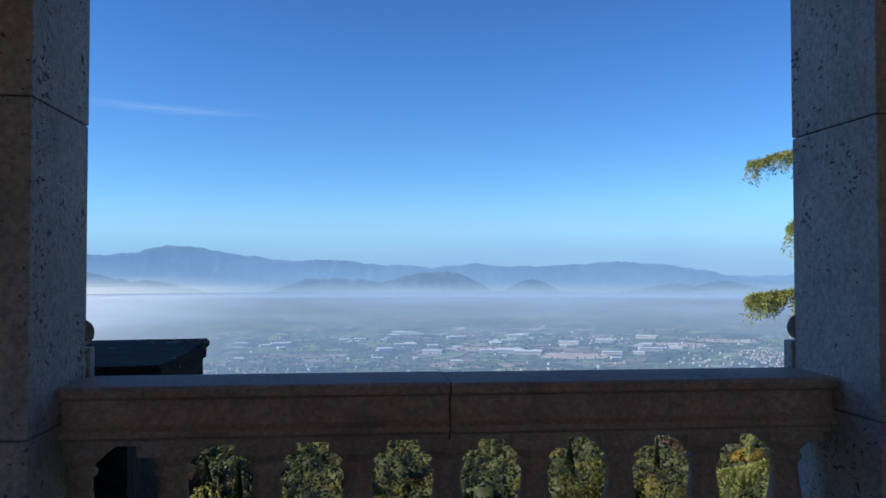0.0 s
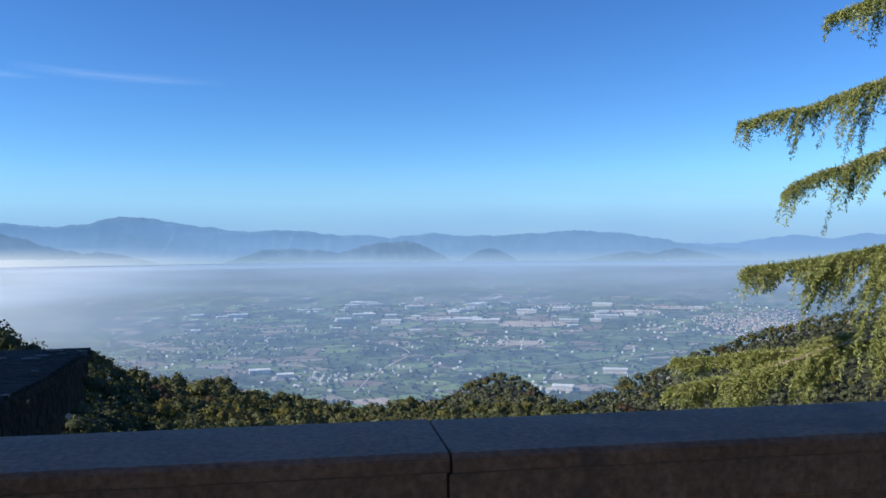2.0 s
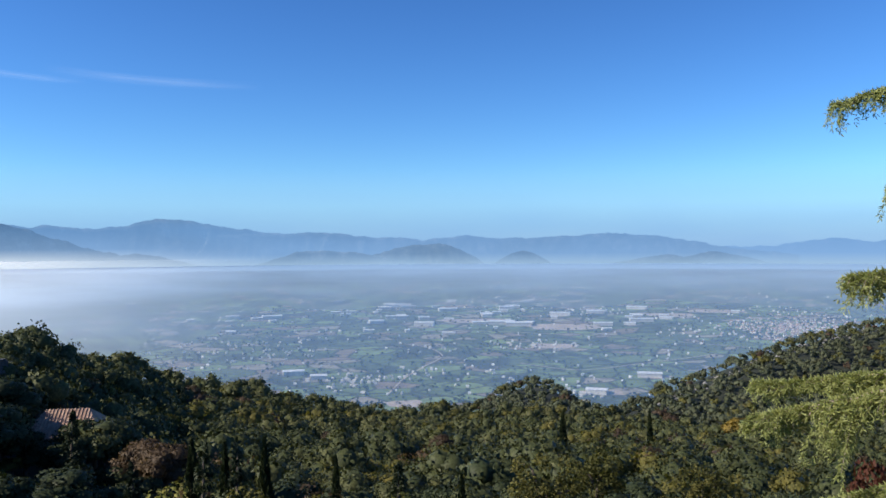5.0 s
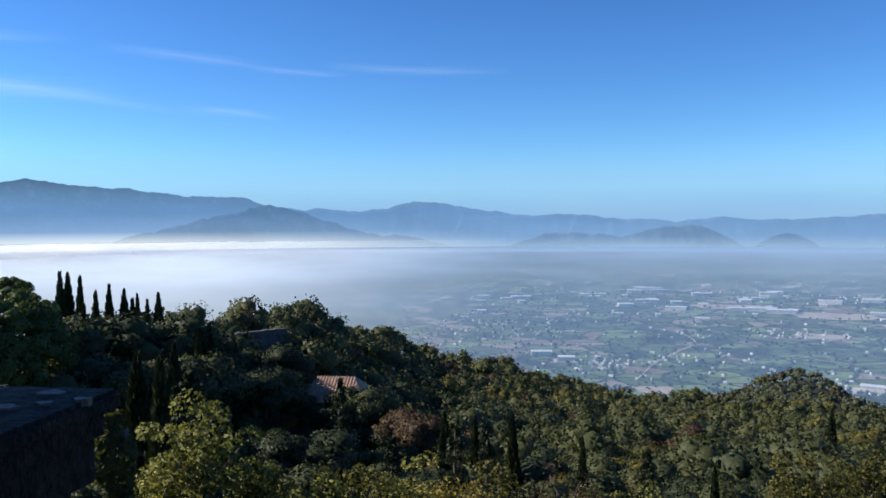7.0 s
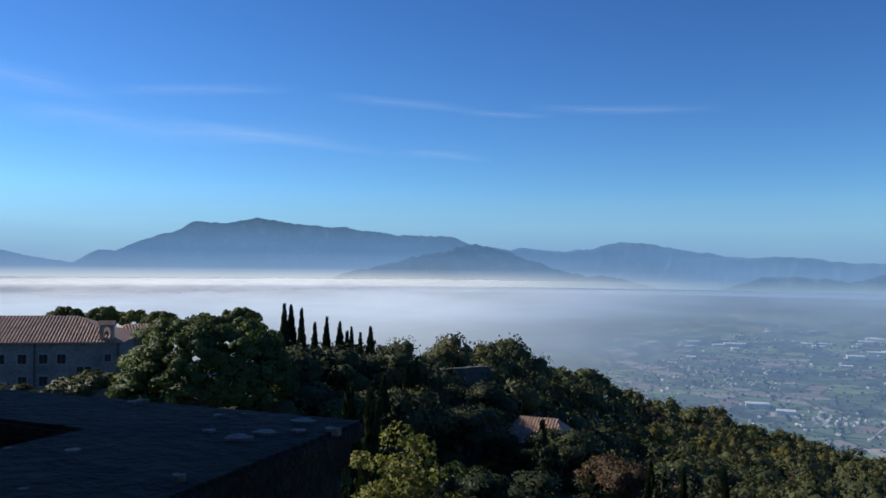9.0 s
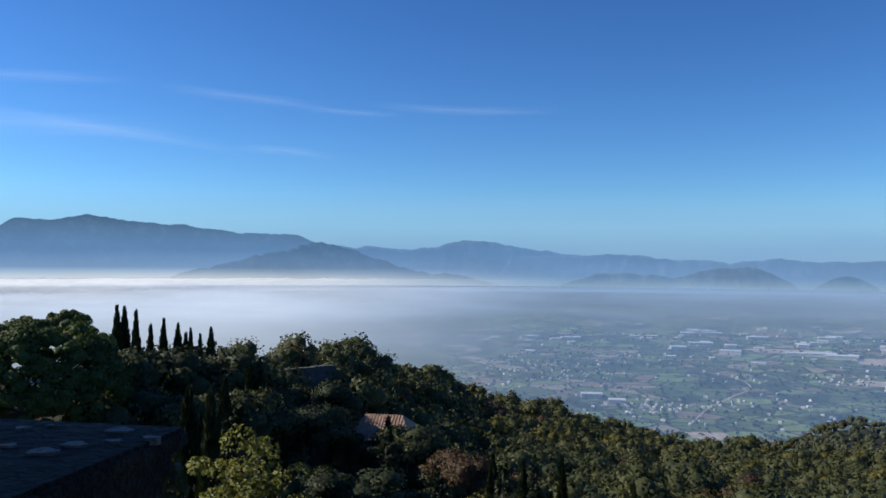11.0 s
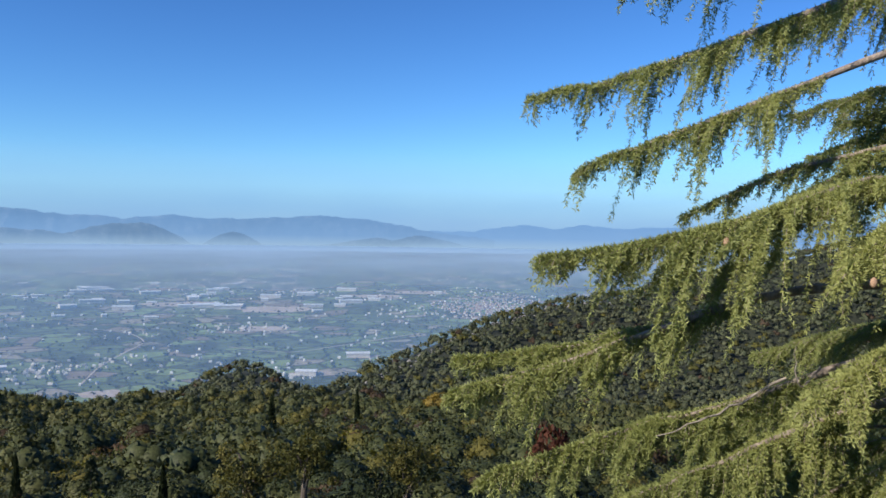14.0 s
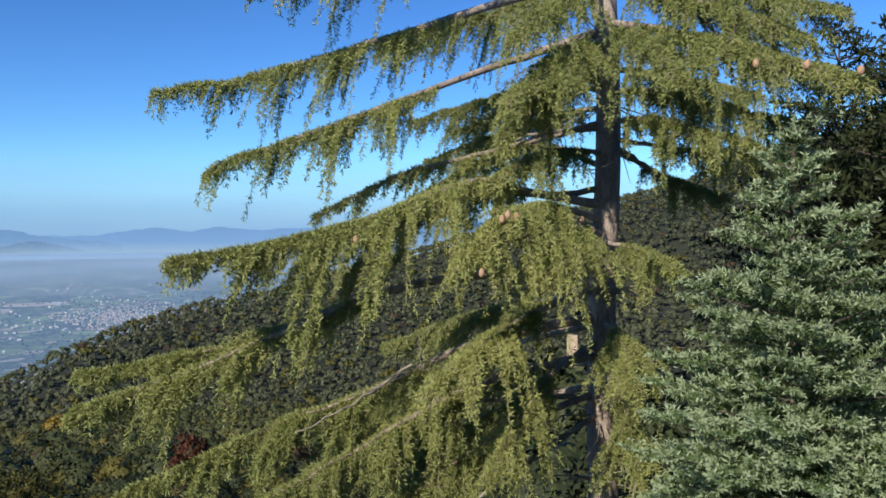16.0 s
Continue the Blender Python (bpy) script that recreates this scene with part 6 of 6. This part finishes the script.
def cedar():
    foot = land_at(-59.1, 12)
    c = thing("cedar", (TRUNK_AT.x, TRUNK_AT.y, foot), "large sunlit cedar with level boughs and hanging twigs", "tree")
    o = np.array(c.location)
    trunk_path = [(TRUNK_AT.x - o[0] + 0.05 * math.sin(z * 0.7), TRUNK_AT.y - o[1] + 0.04 * math.cos(z), z - foot) for z in np.linspace(foot - 0.5, 8.5, 24)]
    radii = [0.29 - 0.16 * k / 23 for k in range(24)]
    under("trunk", tubes_mesh("trunk", [tube(trunk_path, radii, 14)], BARK), c, "scaly brown trunk")
    for rows, start, twig, hang, dens in BOUGHS:
        path = bent([np.array(p) - o for p in at_path(rows)], 22)
        path = path + r3.normal(size=path.shape) * 0.018 * np.linspace(0, 1, 23)[:, None]
        L = np.linalg.norm(path[-1] - path[0])
        rad = np.linspace(0.02 + 0.008 * L, 0.005, 23)
        b = under("bough", tubes_mesh("bough", [tube(path, rad, 7)], BARK), c)
        start = start + 0.14 if rows[0][1] < 0 else start
        q, w = spray(path, start, twig, hang, dens, r3)
        under("needles", quads_mesh("needles", np.concatenate(q), CEDAR), b, "bright green needles on drooping twigs")
        if w:
            tagged(under("twigs", tubes_mesh("twigs", w, BARK, False), b), kind="stuff")
    # dead stubs and bare twigs
    for rows, rad in ((((-58.6, -11.2, 12), (-55.5, -11.5, 11.3), (-50.4, -11.95, 10.6)), 0.05), (((-58.6, -12.5, 12), (-56.8, -13.7, 11), (-53.5, -16, 10), (-50.7, -18, 9.4)), 0.045),
                      (((-58.9, 2.6, 12), (-54, 2.2, 11.6), (-51, 3.2, 11.3)), 0.05), (((-59.1, 6.6, 12), (-55, 6.4, 11.7), (-52, 5.6, 11.4)), 0.04), (((-48, -8.5, 10), (-46.8, -9.8, 9.9), (-46.5, -7.4, 9.9)), 0.012),
                      (((-46, -9.4, 9.8), (-42, -11.9, 9.5), (-38, -13.8, 9.3)), 0.018), (((-59.1, 5.7, 12), (-60.6, 4.9, 12.2), (-62.8, 3.4, 12.4)), 0.055)):
        path = bent([np.array(p) - o for p in at_path(rows)], 12)
        path = path + r3.normal(size=path.shape) * 0.01
        under("dead_branch", tubes_mesh("dead_branch", [tube(path, np.linspace(rad, rad * 0.35, 13), 7)], DEAD_WOOD), c, "bare grey dead branch")
    bare = []
    for i in range(150):
        k = r3.integers(3, 20)
        z0 = np.array(trunk_path[k])
        a = r3.uniform(0, 6.28)
        l = r3.uniform(0.4, 1.6)
        d = np.array([math.cos(a), math.sin(a), r3.uniform(-0.5, 0.3)])
        pts = [z0, z0 + d * l * 0.5 + r3.normal(size=3) * 0.06, z0 + d * l + r3.normal(size=3) * 0.12 - np.array([0, 0, 0.15 * l])]
        bare.append(tube(pts, [0.014, 0.009, 0.003], 4))
    tagged(under("bare_twigs", tubes_mesh("bare_twigs", bare, DEAD_WOOD, False), c), kind="stuff")
    rows = [(0.001, 0.0), (0.022, 0.008), (0.034, 0.035), (0.034, 0.06), (0.026, 0.085), (0.010, 0.1), (0.001, 0.103)]
    cone = bm_mesh("cone", lathe_bm(rows, 12), CONE, True)
    for az, el, d in ((-53.2, 0.35, 9.5), (-52.6, 0.5, 9.45), (-52.2, 0.2, 9.5), (-50.8, -3.5, 8.9), (-42.2, -1.2, 9.3), (-58.3, -0.5, 11), (-68.6, 10.0, 9.7), (-66.2, 9.6, 10), (-71.6, 9.7, 9.5), (-74.6, 9.1, 9.2), (-57.6, 0.2, 10.8)):
        k = under("cone", cone, c, "pale brown upright cone")
        k.location = at(az, el, d) - c.location
        k.scale = (1.0,) * 3
    return c


cedar()


# ---- the fir ----
def fir(az, d, top_el, spread, seed, label, tiers=30, dark=False):
    r = np.random.default_rng(seed)
    p = at(az, 0, d)
    foot = land_at(az, d)
    top = at(az, top_el, d).z
    f = thing("fir", (p.x, p.y, foot), label, "tree")
    H = top - foot
    under("trunk", tubes_mesh("trunk", [tube([(0, 0, -0.5), (0, 0, H * 0.5), (0, 0, H - 0.25)], [0.16, 0.09, 0.012], 8)], TRUNK), f)
    body, tips, wood = [], [], []
    shown = min(H, 6.5)

    def shoot(a, b, n):
        n = n if dark else int(n * 1.9)
        t = r.uniform(0, 1, (n, 1))
        base = a + (b - a) * t
        d = unit(b - a)
        if dark:
            base = base[:max(3, n // 5)]
            body.append(needles(base, np.tile(d * 0.4, (len(base), 1)) + np.array([0, 0, 0.25]), 0.12, 0.04, 0.9, r))
        else:
            new_growth = t[:, 0] > 0.58
            q = needles(base, np.tile(d * 0.5, (n, 1)) + np.array([0, 0, 0.12]), 0.05, 0.0135, 0.65, r)
            body.append(q[~new_growth])
            tips.append(q[new_growth])

    # leader
    shoot(np.array([0, 0, H - 0.45]), np.array([0, 0, H]), 90)
    for k in range(tiers):
        s = (k + 0.4) / tiers
        z = H - 0.18 - s * shown
        L0 = 0.12 + spread * s ** 0.85
        nb = 7 + int(9 * min(1, s * 2))
        off = r.uniform(0, 6.28)
        for j in range(nb):
            a = off + j * 6.283 / nb + r.normal() * 0.15
            L = L0 * r.uniform(0.6, 1.2)
            z = H - 0.18 - (s + r.uniform(-0.6, 0.6) / tiers) * shown
            out = np.array([math.cos(a), math.sin(a), 0])
            rise = 0.42 - 0.45 * s
            end = np.array([0, 0, z]) + out * L + np.array([0, 0, rise * L])
            st = np.array([0, 0, z])
            wood.append(tube([st, (st + end) / 2 + np.array([0, 0, -0.04 * L]), end], [0.016, 0.01, 0.004], 4))
            shoot(end - (end - st) * min(0.9, 0.22 / L), end + out * 0.05, 46)
            side = np.array([-math.sin(a), math.cos(a), 0])
            m = int(L / 0.055)
            for i in range(m):
                u = 0.18 + 0.8 * (i + r.uniform()) / m
                b = st + (end - st) * u
                l = min(0.1 + 0.42 * (1 - u) * L, 0.42) * r.uniform(0.6, 1.15)
                w = side * (1 if i % 2 else -1) * 0.75 + out * 0.6 + np.array([0, 0, r.uniform(0.1, 0.7)])
                e = b + unit(w) * l
                shoot(b, e, int(7 + 44 * l))
                if l > 0.24:
                    mid_ = b + (e - b) * 0.55
                    for sg in (-1, 1):
                        w2 = unit(unit(w) + side * sg * 0.8 + np.array([0, 0, 0.25]))
                        shoot(mid_, mid_ + w2 * 0.13, 13)
    tagged(under("branches", tubes_mesh("branches", wood, TRUNK, False), f), kind="stuff")
    under("needles", quads_mesh("needles", np.concatenate(body), DARK_GREEN if dark else FIR), f)
    if tips:
        tagged(under("shoot_tips", quads_mesh("shoot_tips", np.concatenate(tips), FIR_TIP), f, "silvery young shoot tips"), kind="stuff")
    return f


fir(-70.8, 8.0, 6.9, 2.3, 41, "young fir with silvery green shoot tips")
for baz, bel, bd in ((-62, -13, 24), (-66, -12, 22), (-70, -11, 24), (-74, -12, 20), (-57, -12, 26), (-53, -13, 30), (-64, -9, 34), (-60, -8, 44), (-70, -7, 36), (-55, -9, 44), (-50, -12, 40), (-57.3, -7.5, 36), (-58.6, -7.7, 35)):
    by_top("tree", NEAR_OAKS[int(-baz) % 2], baz, bel, bd, 8.0, LABELS["oak"], "tree", "trees of the near slope", 0.9)
fir(-79, 11.0, 17, 2.6, 43, "tall dark fir behind the young one", tiers=20, dark=True)
fir(-73.5, 15.0, 13.5, 2.6, 44, "tall dark fir behind the young one", tiers=18, dark=True)

# ---- the plain: works, villages, trees, roads ----
def on_plain(az, el):
    """The place on the plain seen in that direction."""
    t = math.tan(radians(-el))
    d = (EYE.z + 300 + 1500 * 0.0545) / (t + 0.0545)
    p = at(az, 0, d)
    return p.x, p.y, float(plain_z(np.array(d))), d


r4 = np.random.default_rng(55)


def warehouse(az, el, w, l, h, turn):
    x, y, z, d = on_plain(az, el)
    o = thing("warehouse", (x, y, z), "long low pale warehouse on the plain", "warehouse", "warehouses on the plain")
    o.rotation_euler = (0, 0, turn)
    part("wall", box_bm(-w / 2, w / 2, -l / 2, l / 2, -1, h), CREAM, o)
    part("roof", profile_bm([(-l / 2 - 1, h), (l / 2 + 1, h), (l / 2 + 1, h + 0.6), (0, h + 2.6), (-l / 2 - 1, h + 0.6)], -w / 2 - 1, w / 2 + 1), WHITE_ROOF, o)


for i in range(44):
    az = r4.normal(-6, 8.0)
    el = r4.uniform(-6.4, -4.0) if i % 3 else r4.uniform(-5.4, -4.6)
    warehouse(az, el, r4.uniform(9, 42), r4.uniform(8, 24), r4.uniform(4, 7), radians(az) + r4.normal() * 0.12)
for i in range(16):
    az = r4.normal(-7, 6.0)
    warehouse(az, r4.uniform(-5.7, -4.2), r4.uniform(30, 80), r4.uniform(22, 46), r4.uniform(6, 9), radians(az) + r4.normal() * 0.1)
for az, el, w in ((8.0, -5.05, 60), (6.6, -8.85, 44), (4.9, -9.2, 34), (-0.5, -5.2, 70), (17.5, -8.2, 50), (12.5, -9.2, 22), (10.6, -5.0, 40), (-4, -4.7, 62), (-8.5, -4.5, 50), (-14.2, -10.2, 40), (-17.7, -9.0, 50), (17.0, -4.0, 34)):
    warehouse(az, el, w, 26, 8, radians(az) + r4.normal() * 0.08)


def village(spots, label, roofs):
    """Little houses too many and too far to count."""
    vs, fs, mi = [], [], []
    for az, el in spots:
        x, y, z, d = on_plain(az, el)
        w, l, h = r4.uniform(3.2, 7), r4.uniform(3, 5), r4.uniform(2.2, 3.8)
        t = radians(az) + r4.normal() * 0.5
        c, s = math.cos(t), math.sin(t)
        o = len(vs)
        for px, py, pz in ((-w / 2, -l / 2, 0), (w / 2, -l / 2, 0), (w / 2, l / 2, 0), (-w / 2, l / 2, 0), (-w / 2, -l / 2, h), (w / 2, -l / 2, h), (w / 2, l / 2, h), (-w / 2, l / 2, h), (-w / 2, 0, h + 2.2), (w / 2, 0, h + 2.2)):
            vs.append((x + px * c - py * s, y + px * s + py * c, z + pz))
        fs += [(o, o + 1, o + 5, o + 4), (o + 2, o + 3, o + 7, o + 6), (o + 1, o + 2, o + 6, o + 9, o + 5), (o + 3, o, o + 4, o + 8, o + 7), (o + 4, o + 5, o + 9, o + 8), (o + 6, o + 7, o + 8, o + 9)]
        mi += [0, 0, 0, 0, 1, 1]
    me = mesh_of("village", vs, fs, [CREAM, roofs])
    me.polygons.foreach_set("material_index", mi)
    tagged(new("village", me), label, "village", kind="stuff")


sprinkle = [(r4.uniform(-36, 30), -1.9 - 9.0 * r4.uniform() ** 1.5) for i in range(620)]
clusters = []
for i in range(26):
    a, e = r4.uniform(-34, 26), -2.2 - 7.5 * r4.uniform() ** 1.3
    clusters += [(a + r4.normal() * 1.1, e + r4.normal() * 0.16) for k in range(int(r4.uniform(6, 26)))]
for a, e, n, sx, sy in ((3, -9.6, 40, 1.2, 0.35), (-3.5, -4.2, 60, 5, 0.3), (9, -7.4, 30, 2.4, 0.25), (-14, -2.9, 90, 6, 0.25), (-13, -10.3, 18, 0.8, 0.15), (-2, -9.0, 26, 2.2, 0.3), (12, -6.6, 40, 3, 0.3)):
    clusters += [(a + r4.normal() * sx, e + r4.normal() * sy) for k in range(n)]
village(sprinkle, "scattered pale farmhouses on the plain", WHITE_ROOF)
village([c for c in clusters if c[1] < -1.8], "clusters of pale village houses", CREAM)
village([(-26.5 + r4.normal() * 1.9, -5.6 + r4.normal() * 0.42) for i in range(430)], "crowded town of pale houses with red roofs", ROOF_TILE)


def patch(az, el, w, l, mat, label, name="field"):
    x, y, z, d = on_plain(az, el)
    bm = bmesh.new()
    ring = []
    for i in range(28):
        a = i / 28 * 6.2832
        q = 1 + 0.12 * math.sin(3 * a + az) + 0.06 * math.sin(7 * a)
        ring.append(bm.verts.new((math.copysign(abs(math.cos(a)) ** 0.6, math.cos(a)) * w * q, math.copysign(abs(math.sin(a)) ** 0.7, math.sin(a)) * l * q, 0.5 + math.sin(a) * l * 0.0545)))
    bm.faces.new(ring)
    o = new(name, bm_mesh(name, bm, mat))
    o.location, o.rotation_euler = (x, y, z), (0, 0, radians(az))
    return tagged(o, label, "field", kind="structure")


patch(-11.2, -7.1, 62, 34, BARE_EARTH, "pale tan ploughed field")
patch(-14.6, -10.15, 42, 20, BARE_EARTH, "bare quarry yard on the plain")
patch(-18.0, -9.0, 34, 18, BARE_EARTH, "bare works yard on the plain")
patch(-1.0, -11.0, 34, 26, BARE_EARTH, "pale gravel yard at the foot of the hill")
patch(-12, -5.8, 110, 55, BARE_EARTH, "pale works ground on the plain")
patch(-6, -5.4, 120, 40, BARE_EARTH, "pale works ground on the plain")
patch(-22, -4.6, 90, 40, BARE_EARTH, "pale stubble field")
patch(-19, -4.9, 80, 40, BARE_EARTH, "pale stubble field")


def road(rows, width, label):
    pts = bent([np.array(on_plain(a, e)[:3]) + np.array([0, 0, 0.9]) for a, e in rows], 40)
    t = unit(np.gradient(pts, axis=0))
    s = np.stack([-t[:, 1], t[:, 0], 0 * t[:, 0]], 1) * width
    vs = np.concatenate([pts - s, pts + s])
    n = len(pts)
    tagged(new("road", mesh_of("road", vs, [(i, i + 1, n + i + 1, n + i) for i in range(n - 1)], [BARE_EARTH])), label, "road", kind="structure")


road(((-0.5, -6.9), (-2.5, -7.2), (-3.6, -7.8), (-2.4, -8.5), (-1.0, -9.3), (0.2, -10.4)), 2.2, "pale winding country road")
road(((14, -6.0), (6, -6.3), (-4, -6.1), (-14, -6.4), (-24, -6.9)), 2.5, "pale straight country road")
road(((-9, -8.3), (-13, -8.7), (-17, -8.2), (-22, -7.4)), 2.5, "pale country road")

trees, tree_n = [], []
for i in range(5600):
    a = r4.uniform(-38, 26)
    e = -1.9 - 9.6 * r4.uniform() ** 1.5
    if i % 2:
        a0, e0 = math.floor(a / 2.3) * 2.3, math.floor(e / 0.55) * 0.55
        if r4.uniform() < 0.5:
            e = e0 + 0.05 * math.sin(a) + r4.normal() * 0.03
        else:
            a = a0 + (e + 6) * 0.6 + r4.normal() * 0.05
    x, y, z, d = on_plain(a, e)
    if d > 4350:
        continue
    s = r4.uniform(3, 8)
    n = 7
    nn = unit(r4.normal(size=(n, 3)))
    nn[:, 2] = np.abs(nn[:, 2])
    tree_n.append(nn)
    trees.append(leaves(np.array([x, y, z + s * 0.3]) + nn * s * np.array([0.45, 0.45, 0.35]), nn, s * 0.75, 0.9, 0.3, r4))
tagged(new("woods", quads_mesh("woods", np.concatenate(trees), GREEN, np.concatenate(tree_n))), "hedges and scattered trees on the plain", "woods", kind="stuff")
